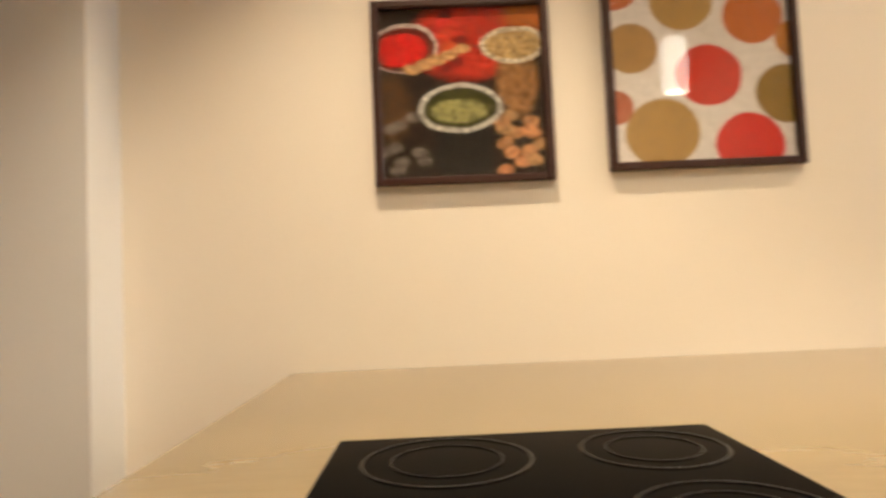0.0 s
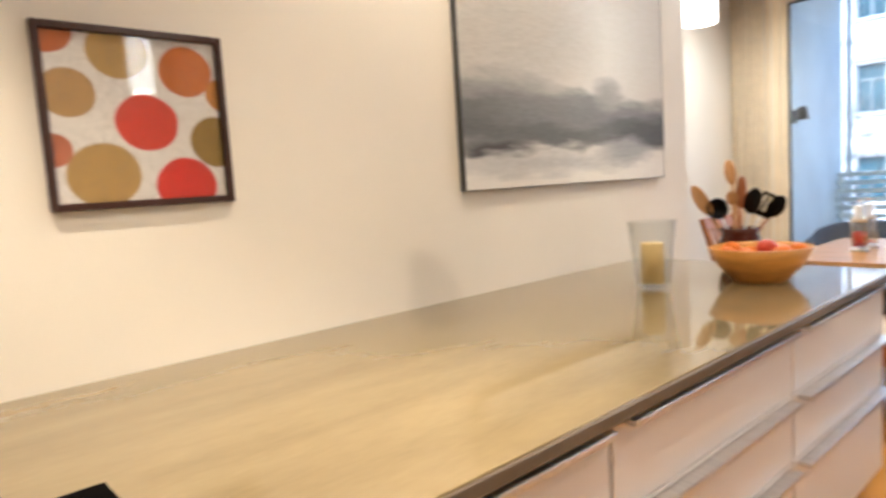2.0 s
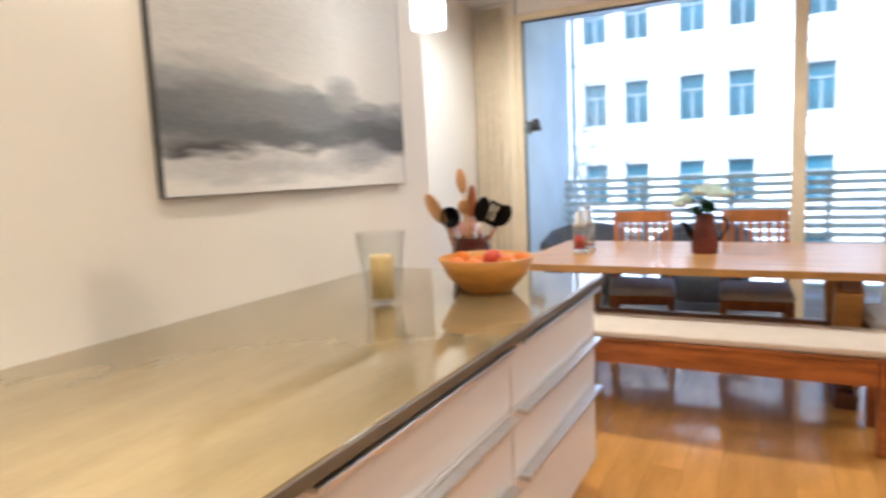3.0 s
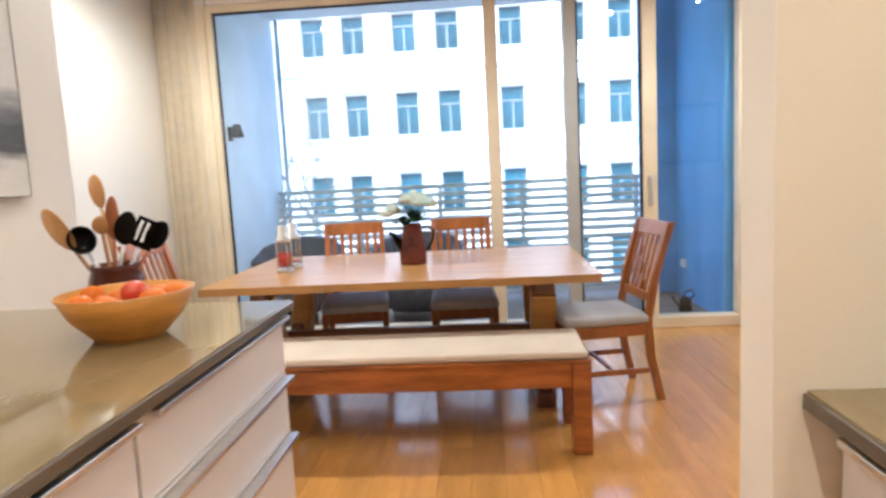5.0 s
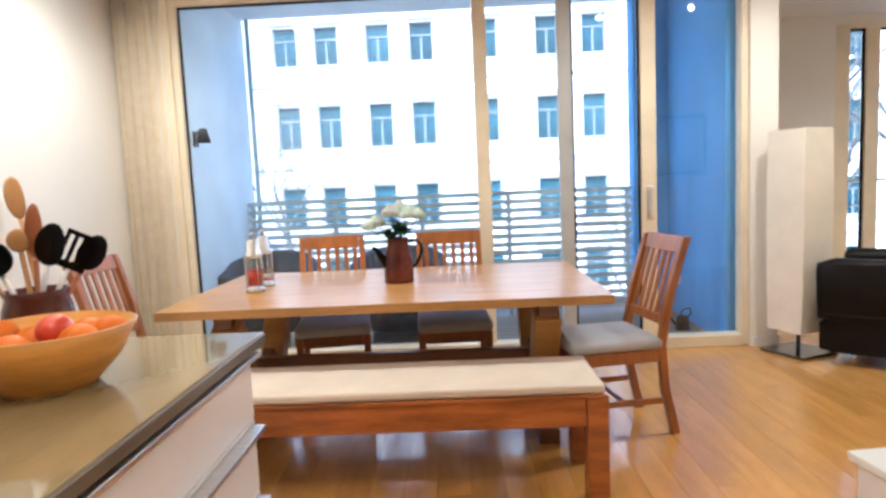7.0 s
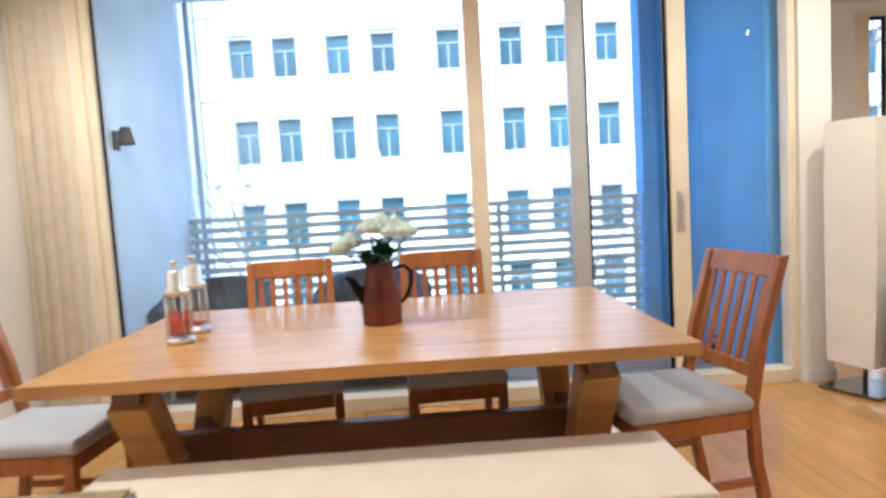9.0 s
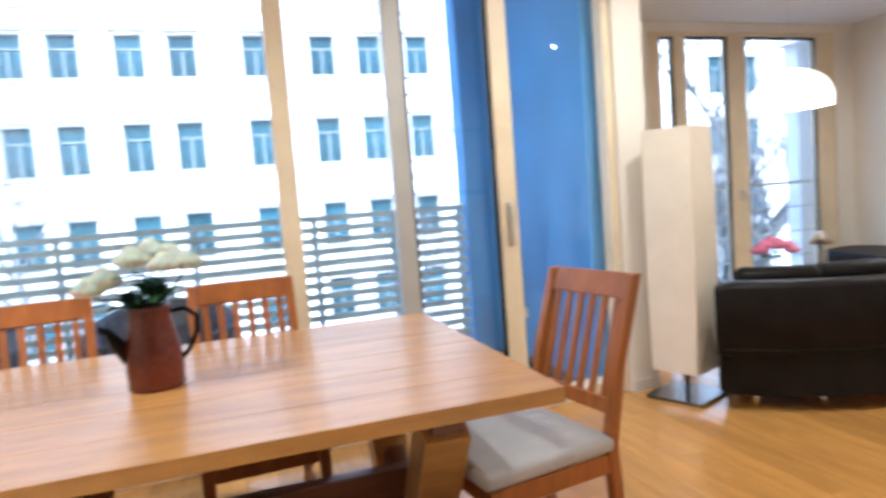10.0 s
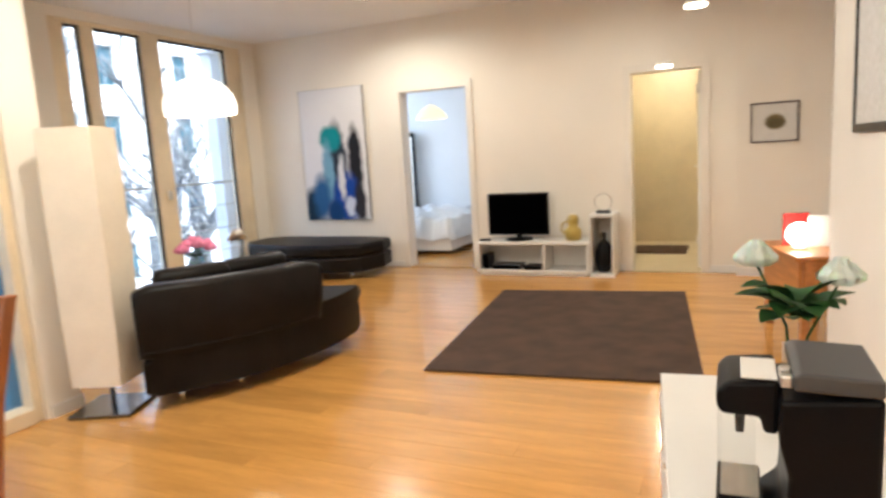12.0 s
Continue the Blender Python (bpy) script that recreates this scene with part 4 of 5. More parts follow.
# ---- dining ----
tb = thing("dining_table", (0, 0, 0), "long oiled oak trestle table", "dining table")
TX0, TX1, TY0, TY1, TZ = 0.54, 2.645, -1.90, -0.62, 0.765
tt = part("tabletop", rbox(TX0 + 0.002, TX1 - 0.002, TY0 + 0.002, TY1 - 0.002, TZ - 0.040, TZ - 0.006, 0.003, 1), OAK, tb)
nb = 6
for i in range(nb):
    a = TY0 + (TY1 - TY0) * i / nb
    b = TY0 + (TY1 - TY0) * (i + 1) / nb
    part("plank", rbox(TX0, TX1, a + 0.0002, b - 0.0002, TZ - 0.042, TZ, 0.0015, 1), OAK, tb)
for x in (0.81, 2.36):
    yc = (TY0 + TY1) / 2
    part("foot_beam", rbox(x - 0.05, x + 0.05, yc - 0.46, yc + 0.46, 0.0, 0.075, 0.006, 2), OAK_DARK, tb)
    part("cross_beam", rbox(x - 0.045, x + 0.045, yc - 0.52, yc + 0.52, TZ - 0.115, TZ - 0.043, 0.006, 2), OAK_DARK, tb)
    for s in (-1, 1):
        part("leg", beam((x, yc + s * 0.10, 0.07), (x, yc + s * 0.47, TZ - 0.10), 0.13, 0.12, 0.006), OAK, tb)
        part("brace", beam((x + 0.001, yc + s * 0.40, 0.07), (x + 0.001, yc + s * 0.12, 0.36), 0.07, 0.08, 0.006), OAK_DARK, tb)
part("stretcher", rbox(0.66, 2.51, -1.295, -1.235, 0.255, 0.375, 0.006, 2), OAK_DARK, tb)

be = thing("bench", (0, 0, 0), "acacia bench with a beige cushion", "bench")
BX0, BX1, BY0, BY1 = 0.76, 2.515, -2.31, -1.85
for x in (BX0, BX1 - 0.085):
    for y in (BY0, BY1 - 0.085):
        part("leg", rbox(x, x + 0.085, y, y + 0.085, 0, 0.43, 0.005, 2), BENCHWOOD, be)
for y in (BY0 + 0.012, BY1 - 0.04):
    part("apron", rbox(BX0 + 0.086, BX1 - 0.086, y, y + 0.028, 0.315, 0.428, 0.004, 2), BENCHWOOD, be)
for x in (BX0 + 0.012, BX1 - 0.04):
    part("apron", rbox(x, x + 0.028, BY0 + 0.086, BY1 - 0.086, 0.315, 0.428, 0.004, 2), BENCHWOOD, be)
part("seat", rbox(BX0, BX1, BY0, BY1, 0.4305, 0.446, 0.004, 2), BENCHWOOD, be)
part("cushion", rbox(BX0 + 0.01, BX1 - 0.01, BY0 + 0.01, BY1 - 0.01, 0.447, 0.484, 0.014, 4), BENCHCLOTH, be, "beige cloth cushion", True)


def dining_chair():
    """Local frame: front towards +x, backrest at x = -0.23."""
    t = thing("dining_chair", (0, 0, 0), "reddish oak dining chair with slatted back and grey seat", "chair", "chairs round the table")
    for s in (-1, 1):
        y = s * 0.195
        part("front_leg", rbox(0.215, 0.255, y - 0.02, y + 0.02, 0, 0.44, 0.004, 2), CHAIRWOOD, t)
        pts = ((-0.27, 0.0), (-0.215, 0.25), (-0.20, 0.46), (-0.245, 0.70), (-0.335, 0.985))
        bm = bmesh.new()
        prev = None
        for x, z in pts:
            ringv = [bm.verts.new(p) for p in ((x - 0.02, y - 0.018, z), (x + 0.02, y - 0.018, z), (x + 0.02, y + 0.018, z), (x - 0.02, y + 0.018, z))]
            if prev:
                for k in range(4):
                    bm.faces.new((prev[k], prev[(k + 1) % 4], ringv[(k + 1) % 4], ringv[k]))
            else:
                bm.faces.new(list(reversed(ringv)))
            prev = ringv
        bm.faces.new(prev)
        rounded(bm, 0.004, 2)
        part("back_leg", bm, CHAIRWOOD, t)
        part("side_rail", rbox(-0.19, 0.214, y - 0.012, y + 0.012, 0.375, 0.438, 0.003, 1), CHAIRWOOD, t)
        part("stretcher", rbox(-0.205, 0.214, y - 0.009, y + 0.009, 0.16, 0.19, 0.003, 1), CHAIRWOOD, t)
    part("front_rail", rbox(0.22, 0.245, -0.174, 0.174, 0.375, 0.438, 0.003, 1), CHAIRWOOD, t)
    part("back_rail", rbox(-0.215, -0.19, -0.176, 0.176, 0.375, 0.438, 0.003, 1), CHAIRWOOD, t)
    part("stretcher", rbox(-0.02, 0.0, -0.185, 0.185, 0.165, 0.188, 0.003, 1), CHAIRWOOD, t)
    part("top_rail", beam((-0.323, -0.176, 0.945), (-0.323, 0.176, 0.945), 0.024, 0.085, 0.004, (-0.09, 0, 0.28)), CHAIRWOOD, t)
    part("lower_rail", beam((-0.222, -0.176, 0.575), (-0.222, 0.176, 0.575), 0.022, 0.05, 0.004, (-0.025, 0, 0.24)), CHAIRWOOD, t)
    for i in range(6):
        y = -0.148 + 0.0592 * i
        part("slat", beam((-0.227, y, 0.597), (-0.311, y, 0.905), 0.026, 0.012, 0.002, (1, 0, 0)), CHAIRWOOD, t)
    part("seat", rbox(-0.205, 0.275, -0.22, 0.22, 0.440, 0.497, 0.024, 4), SEATCLOTH, t, "grey upholstered seat", True)
    return t


ch = dining_chair()
ch.matrix_basis = pose(2.70, -1.48, 0, 0, 0, 190)
copy_thing(ch, pose(1.16, -0.87, 0, 0, 0, -81))
copy_thing(ch, pose(1.90, -0.87, 0, 0, 0, -87))
copy_thing(ch, pose(0.30, -1.40, 0, 0, 0, -4))


def spice_mill(at, label, fill):
    t = thing("spice_mill", at, label, "spice mill", "spice mills")
    part("base", lathe(((0, 0), (0.034, 0), (0.036, 0.012), (0.032, 0.022), (0, 0.022)), 28), STEEL, t, "steel base")
    part("glass", lathe(((0.028, 0.0225), (0.030, 0.0225), (0.029, 0.17), (0.0265, 0.17), (0.0275, 0.03), (0.0, 0.026)), 28), GLASS, t)
    part("contents", lathe(((0, 0.032), (0.0258, 0.032), (0.0255, fill), (0, fill + 0.006)), 24), REDSPICE, t, "red flakes inside")
    part("cap", lathe(((0, 0.171), (0.031, 0.171), (0.031, 0.19), (0.022, 0.20), (0.022, 0.255), (0.015, 0.262), (0.0, 0.263)), 28), STEEL, t, "steel grinder cap")
    part("knob", lathe(((0, 0.2635), (0.005, 0.2635), (0.005, 0.278), (0.010, 0.284), (0.010, 0.294), (0, 0.299)), 16), STEEL, t)
    t.scale = (1.45, 1.45, 1.08)
    for a in (0.6, 2.2, 3.8, 5.4):
        part("strut", tube(((0.033 * math.cos(a), 0.033 * math.sin(a), 0.018), (0.032 * math.cos(a), 0.032 * math.sin(a), 0.175)), 0.0022, 6), CHROME, t)


spice_mill((0.85, -1.38, TZ), "glass and steel spice mill with red flakes", 0.11)
spice_mill((0.845, -1.18, TZ), "glass and steel spice mill, almost empty", 0.04)

jug = thing("enamel_jug", (1.615, -1.24, TZ), "rust-brown enamel coffee jug used as a vase", "jug")
part("body", lathe(((0, 0), (0.078, 0), (0.082, 0.008), (0.080, 0.02), (0.083, 0.06), (0.078, 0.12), (0.062, 0.19), (0.056, 0.235), (0.062, 0.25), (0.057, 0.25), (0.05, 0.23), (0.055, 0.18), (0.07, 0.06), (0, 0.02)), 40), ENAMEL, jug)
part("spout", tube(((-0.06, -0.01, 0.10), (-0.095, -0.015, 0.15), (-0.115, -0.02, 0.185), (-0.14, -0.022, 0.20)), [0.03, 0.022, 0.014, 0.010], 12), BLACKPL, jug, "dark enamel spout")
part("handle", tube(((0.058, 0.01, 0.225), (0.10, 0.016, 0.228), (0.128, 0.02, 0.20), (0.125, 0.02, 0.15), (0.10, 0.016, 0.10), (0.076, 0.012, 0.075)), 0.008, 10), BLACKPL, jug, "dark curved handle")


def leaf_mesh(bm, base, d, length, width, rnd):
    d = Vector(d).normalized()
    s = d.cross(Vector((0, 0, 1)))
    s = (s if s.length > 0.1 else Vector((1, 0, 0))).normalized()
    up = s.cross(d)
    pts = []
    for i in range(6):
        f = i / 5
        w = width * math.sin(math.pi * min(1, f * 0.92 + 0.06)) * 0.5
        c = Vector(base) + d * length * f + up * (0.10 * length * math.sin(math.pi * f))
        pts.append((bm.verts.new(c - s * w + up * w * 0.3), bm.verts.new(c), bm.verts.new(c + s * w + up * w * 0.3)))
    for a, b in zip(pts, pts[1:]):
        for k in (0, 1):
            fc = bm.faces.new((a[k], a[k + 1], b[k + 1], b[k]))
            fc.smooth = True


def bloom(bm, at, r, rnd, layers=5):
    """A full rose: cupped petals in rings."""
    at = Vector(at)
    bmesh.ops.create_icosphere(bm, subdivisions=2, radius=r * 0.62, matrix=Matrix.Translation(at + Vector((0, 0, r * 0.1))))
    for L in range(layers):
        n = 3 + L
        for i in range(n):
            a = 2 * math.pi * (i + 0.5 * L) / n + rnd.uniform(-0.1, 0.1)
            rr = r * (0.22 + 0.78 * L / (layers - 1))
            out = Vector((math.cos(a), math.sin(a), 0))
            tan = Vector((-math.sin(a), math.cos(a), 0))
            rows = []
            for k in range(4):
                f = k / 3
                c = at + out * rr * (0.25 + 0.75 * math.sin(0.45 + f * 2.1)) + Vector((0, 0, r * (-0.6 + 1.35 * f * (1 - 0.10 * L))))
                w = r * (0.30 + 0.5 * math.sin(math.pi * (0.2 + 0.6 * f))) * (0.55 + 0.12 * L)
                rows.append([bm.verts.new(c - tan * w - out * w * 0.25), bm.verts.new(c), bm.verts.new(c + tan * w - out * w * 0.25)])
            for p, q in zip(rows, rows[1:]):
                for k in (0, 1):
                    fc = bm.faces.new((p[k], p[k + 1], q[k + 1], q[k]))
                    fc.smooth = True


def bouquet(at, base_z, heads, r, mat, label, leaves, seed, name="rose_bouquet"):
    rnd = random.Random(seed)
    t = thing(name, at, label, "flowers")
    for h in heads:
        h = Vector(h)
        part("stem", tube(((0, 0, base_z), (h.x * 0.25, h.y * 0.25, h.z * 0.6), (h.x, h.y, h.z - r * 0.4)), 0.0028, 6), LEAF, t)
        bm = bmesh.new()
        bloom(bm, h, r * rnd.uniform(0.85, 1.1), rnd)
        part("flower", bm, mat, t)
    for i in range(leaves):
        a = rnd.uniform(0, 2 * math.pi)
        z = rnd.uniform(0.35, 0.75)
        h = Vector(heads[i % len(heads)])
        p = Vector((h.x * z * 0.6, h.y * z * 0.6, h.z * (0.35 + 0.6 * z)))
        bm = bmesh.new()
        leaf_mesh(bm, p, (math.cos(a), math.sin(a), rnd.uniform(-0.1, 0.6)), rnd.uniform(0.06, 0.10), rnd.uniform(0.03, 0.045), rnd)
        part("leaf", bm, LEAF, t)
    return t


bouquet((1.615, -1.24, TZ + 0.05), 0.0, ((-0.15, -0.04, 0.275), (-0.11, -0.02, 0.295), (-0.03, -0.03, 0.350), (0.015, 0.04, 0.365), (0.055, -0.04, 0.330), (0.12, 0.0, 0.325), (0.07, 0.05, 0.345)), 0.048, ROSE, "cream roses with green leaves in the jug", 44, 4)

# ---- living room ----
fl = thing("floor_lamp", (4.32, -0.28, 0), "tall square paper floor lamp on a dark steel foot", "floor lamp", rz=24)
part("foot_plate", rbox(-0.17, 0.17, -0.17, 0.17, 0.0, 0.022, 0.004, 2), DARKSTEEL, fl, "dark polished steel foot")
part("pole", tube(((0, 0, 0.02), (0, 0, 0.30)), 0.014, 12), CHROME, fl)
bm = bmesh.new()
lv = []
for z, h, tw in ((0.17, 0.138, -3), (0.5, 0.142, 0), (0.9, 0.145, 1), (1.25, 0.144, 0), (1.56, 0.138, 2)):
    a0 = math.radians(45 + tw)
    lv.append([bm.verts.new((h * 1.414 * math.cos(a0 + k * math.pi / 2), h * 1.414 * math.sin(a0 + k * math.pi / 2), z)) for k in range(4)])
for a, b in zip(lv, lv[1:]):
    for k in range(4):
        bm.faces.new((a[k], a[(k + 1) % 4], b[(k + 1) % 4], b[k]))
bm.faces.new(list(reversed(lv[0])))
bm.faces.new(lv[-1])
part("shade", bm, PAPER, fl, "cream paper shade")


def arc(cx, cy, rx, ry, a0, a1, n=26):
    return [(cx + rx * math.cos(math.radians(a0 + (a1 - a0) * i / n)), cy + ry * math.sin(math.radians(a0 + (a1 - a0) * i / n))) for i in range(n + 1)]


SC = (5.42, 0.52)
sf = thing("sofa", (0, 0, 0), "curved dark leather sofa with a low back", "sofa")
part("base", prism(arc(*SC, 1.55, 1.56, 224, 286) + list(reversed(arc(*SC, 0.62, 0.62, 224, 286))), 0.09, 0.30, 0.03, 3), LEATHER, sf, smooth=False)
part("seat", prism(arc(*SC, 1.57, 1.57, 224, 287) + list(reversed(arc(*SC, 0.60, 0.60, 224, 287))), 0.302, 0.41, 0.045, 4), LEATHER, sf)
bm = bmesh.new()
rows_ = []
for i in range(31):
    a = math.radians(224 + 41 * i / 30)
    e = min(1, min(i, 30 - i) / 2.2)
    zt = 0.30 + (0.405 - 0.0004 * i) * (0.93 + 0.07 * e)
    prof = ((1.572, 0.31), (1.60, 0.45), (1.615, zt - 0.03), (1.595, zt), (1.46, zt), (1.43, zt - 0.04), (1.38, 0.40))
    rows_.append([bm.verts.new((SC[0] + r * math.cos(a), SC[1] + r * math.sin(a), z)) for r, z in prof])
for a, b in zip(rows_, rows_[1:]):
    for k in range(len(a) - 1):
        f = bm.faces.new((a[k], b[k], b[k + 1], a[k + 1]))
        f.smooth = True
bm.faces.new(rows_[0])
bm.faces.new(list(reversed(rows_[-1])))
bmesh.ops.recalc_face_normals(bm, faces=bm.faces[:])
part("backrest", bm, LEATHER, sf)
part("piping", tube([(SC[0] + 1.582 * math.cos(math.radians(224 + 41 * i / 30)), SC[1] + 1.582 * math.sin(math.radians(224 + 41 * i / 30)), 0.345) for i in range(31)], 0.006, 6), LEATHER, sf)
for a in (231, 244, 262, 281):
    for r in (0.75, 1.46):
        x, y = SC[0] + r * math.cos(math.radians(a)), SC[1] + r * math.sin(math.radians(a))
        part("leg", tube(((x, y, 0), (x, y, 0.095)), 0.016, 10), CHROME, sf, "chrome leg")
for a, tilt in ((237, 26), (254, 22)):
    r = 1.27
    cu = tagged(part("cushion", rbox(-0.22, 0.22, -0.06, 0.06, -0.18, 0.18, 0.05, 4), LEATHER, smooth=True), "dark leather back cushion leaning on the sofa back", "cushion", "sofa cushions")
    cu.matrix_basis = pose(SC[0] + r * math.cos(math.radians(a)), SC[1] + r * math.sin(math.radians(a)), 0.585, -tilt, 0, a - 90)

ot = thing("daybed", (0, 0, 0), "low dark leather daybed under the blue painting", "daybed")
OUT = [(7.72, 0.55), (7.88, 0.25), (8.20, 0.14), (8.47, 0.20), (8.55, 0.6), (8.55, 1.75), (8.40, 1.98), (8.05, 1.98), (7.80, 1.75), (7.70, 1.1)]
part("body", prism(OUT, 0.085, 0.25, 0.02, 2), LEATHER, ot)
part("seat", prism(OUT, 0.252, 0.395, 0.045, 4), LEATHER, ot)
for x, y in ((7.9, 0.4), (8.4, 0.4), (7.9, 1.7), (8.4, 1.7)):
    part("leg", tube(((x, y, 0), (x, y, 0.088)), 0.015, 10), CHROME, ot, "chrome leg")

rug = tagged(part("rug", rbox(-1.115, 1.115, -0.80, 0.80, 0.0, 0.016, 0.005, 2), RUGMAT), "dark brown short-pile rug on the floor", "rug")
rug.matrix_basis = pose(6.51, -2.42, 0.001, 0, 0, 6.2)

st = thing("side_table", (0, 0, 0), "low dark table in front of the sofa", "side table")
part("tabletop", rbox(5.42, 6.52, 0.16, 0.74, 0.39, 0.42, 0.005, 2), BLACKPL, st)
for x in (5.46, 6.48):
    for y in (0.20, 0.70):
        part("leg", rbox(x - 0.02, x + 0.02, y - 0.02, y + 0.02, 0, 0.39, 0.003, 1), BLACKPL, st)
pv = thing("flower_vase", (5.60, 0.30, 0.42), "clear glass vase on the side table", "vase")
part("glass", lathe(((0, 0.0), (0.04, 0.0), (0.05, 0.06), (0.042, 0.13), (0.05, 0.15), (0.046, 0.15), (0.038, 0.13), (0.045, 0.06), (0, 0.01)), 28), GLASS, pv)
rb = random.Random(6)
bouquet((5.60, 0.30, 0.44), 0.0, [(0.13 * math.cos(i * 1.05), 0.11 * math.sin(i * 1.05), 0.29 + 0.03 * math.sin(i * 2.0)) for i in range(6)] + [(0.0, 0.0, 0.32), (0.07, 0.03, 0.31), (-0.07, 0.02, 0.31)], 0.052, PINK, "bunch of pink flowers in a glass vase", 16, 9, "pink_bouquet")
dl = thing("desk_lamp", (6.36, 0.56, 0.42), "small chrome reading lamp", "table lamp")
part("base", lathe(((0, 0), (0.07, 0), (0.07, 0.012), (0.012, 0.022), (0, 0.022)), 28), CHROME, dl)
part("stem", tube(((0, 0, 0.02), (0, 0, 0.20), (-0.01, 0, 0.27)), 0.007, 8), CHROME, dl)
part("shade", lathe(((0.03, 0.10), (0.095, 0.0), (0.092, 0.0), (0.026, 0.10), (0.0, 0.105)), 28, (-0.02, 0, 0.25)), STEEL, dl)

dp = thing("dome_pendant", (6.02, 0.50, 1.745), "large lit white dome pendant lamp", "pendant lamp")
part("shade", lathe([(0.285 * math.cos(math.radians(a)) if a < 90 else 0.0, 0.06 + 0.24 * math.sin(math.radians(a))) for a in (-14, 0, 12, 25, 38, 50, 62, 74, 84, 90)], 44), SHADEGLOW, dp)
part("cord", tube(((0, 0, 0.295), (0, 0, H_CEIL - 1.77)), 0.004, 6), SKIRT, dp)
part("canopy", lathe(((0, 0), (0.06, 0), (0.06, 0.02), (0, 0.025)), 24, (0, 0, H_CEIL - 1.7705)), SKIRT, dp)

blue = picture_surface("blue abstract painting", (0.74, 0.73, 0.74), (
    (0.50, 0.55, 0.15, 0.62, (0.03, 0.04, 0.06), 0.35), (0.42, 1.00, 0.15, 0.16, (0.02, 0.26, 0.29), 0.35), (0.36, 0.55, 0.08, 0.40, (0.20, 0.38, 0.52), 0.5), (0.76, 0.72, 0.10, 0.42, (0.02, 0.02, 0.025), 0.4),
    (0.10, 0.14, 0.14, 0.26, (0.015, 0.035, 0.07), 0.5), (0.24, 0.28, 0.13, 0.28, (0.03, 0.11, 0.27), 0.6), (0.60, 0.26, 0.19, 0.32, (0.015, 0.06, 0.32), 0.4), (0.55, 0.52, 0.05, 0.26, (0.68, 0.68, 0.70), 0.5), (0.64, 0.16, 0.08, 0.12, (0.60, 0.64, 0.74), 0.5),
    (0.42, 0.10, 0.12, 0.15, (0.012, 0.05, 0.17), 0.5), (0.79, 0.20, 0.08, 0.25, (0.03, 0.03, 0.04), 0.5)), 0.10, 0.12)
framed_picture("canvas_painting", (X_TV, 1.47, 0.585), -90, 0.92, 1.60, blue, "tall abstract canvas in blue, black and white", MAT_PAPER, 0.0, 0.03, False)

# television and its low shelf
tv = thing("television", (8.46, -1.375, 0.355), "black flat television on the low shelf", "television")
part("screen", rbox(-0.006, 0.0, -0.315, 0.315, 0.075, 0.475, 0.002, 1), BLACKGLASS, tv)
part("housing", rbox(0.0005, 0.055, -0.335, 0.335, 0.055, 0.50, 0.008, 2), BLACKPL, tv)
part("stand", lathe(((0, 0.0), (0.15, 0.0), (0.14, 0.014), (0.03, 0.022), (0.025, 0.06), (0, 0.06)), 32, (0.03, 0, 0.001)), BLACKPL, tv)
sh = thing("tv_shelf", (0, 0, 0), "white low open shelf under the television", "shelf")
for r in ((8.30, 8.66, -2.15, -0.95, 0.325, 0.354), (8.30, 8.66, -2.15, -0.95, 0.03, 0.055), (8.30, 8.66, -0.975, -0.95, 0.056, 0.324), (8.30, 8.66, -2.15, -2.125, 0.056, 0.324), (8.30, 8.66, -1.70, -1.675, 0.056, 0.324), (8.64, 8.66, -2.124, -0.976, 0.056, 0.324), (8.32, 8.64, -2.12, -0.98, 0.0, 0.03)):
    part("board", rbox(*r, 0.002, 1), SKIRT, sh)
tw_ = thing("cube_shelf", (0, 0, 0), "narrow white open shelf holding a dark vase", "shelf")
for r in ((8.30, 8.66, -2.40, -2.16, 0.60, 0.625), (8.30, 8.66, -2.40, -2.16, 0.0, 0.03), (8.30, 8.66, -2.18, -2.16, 0.031, 0.599), (8.30, 8.66, -2.40, -2.38, 0.031, 0.599), (8.64, 8.66, -2.379, -2.181, 0.031, 0.599)):
    part("board", rbox(*r, 0.002, 1), SKIRT, tw_)
dv = tagged(part("vase", lathe(((0, 0), (0.055, 0), (0.09, 0.10), (0.095, 0.20), (0.06, 0.29), (0.022, 0.33), (0.02, 0.38), (0.028, 0.40), (0.02, 0.40), (0, 0.36)), 32), BLACKPL), "dark bottle vase in the narrow shelf", "vase")
dv.location = (8.46, -2.28, 0.031)
ov = thing("ceramic_figure", (8.45, -1.97, 0.355), "ochre glazed double-gourd ceramic", "ornament")
part("body", lathe(((0, 0), (0.07, 0), (0.09, 0.06), (0.085, 0.11), (0.05, 0.14), (0.06, 0.19), (0.065, 0.22), (0.04, 0.26), (0, 0.27)), 28), OCHRE, ov)
part("handle", tube(((0, 0.05, 0.20), (0, 0.11, 0.17), (0, 0.12, 0.10), (0, 0.085, 0.07)), 0.012, 8), OCHRE, ov)
rg = thing("ring_ornament", (8.46, -2.28, 0.626), "thin silver ring ornament on a small stand", "ornament")
part("ring", tube([(0, 0.085 * math.cos(2 * math.pi * i / 32), 0.115 + 0.085 * math.sin(2 * math.pi * i / 32)) for i in range(33)], 0.005, 8), CHROME, rg)
part("stand", rbox(-0.03, 0.03, -0.07, 0.07, 0.0, 0.03, 0.004, 1), GREYPL, rg)
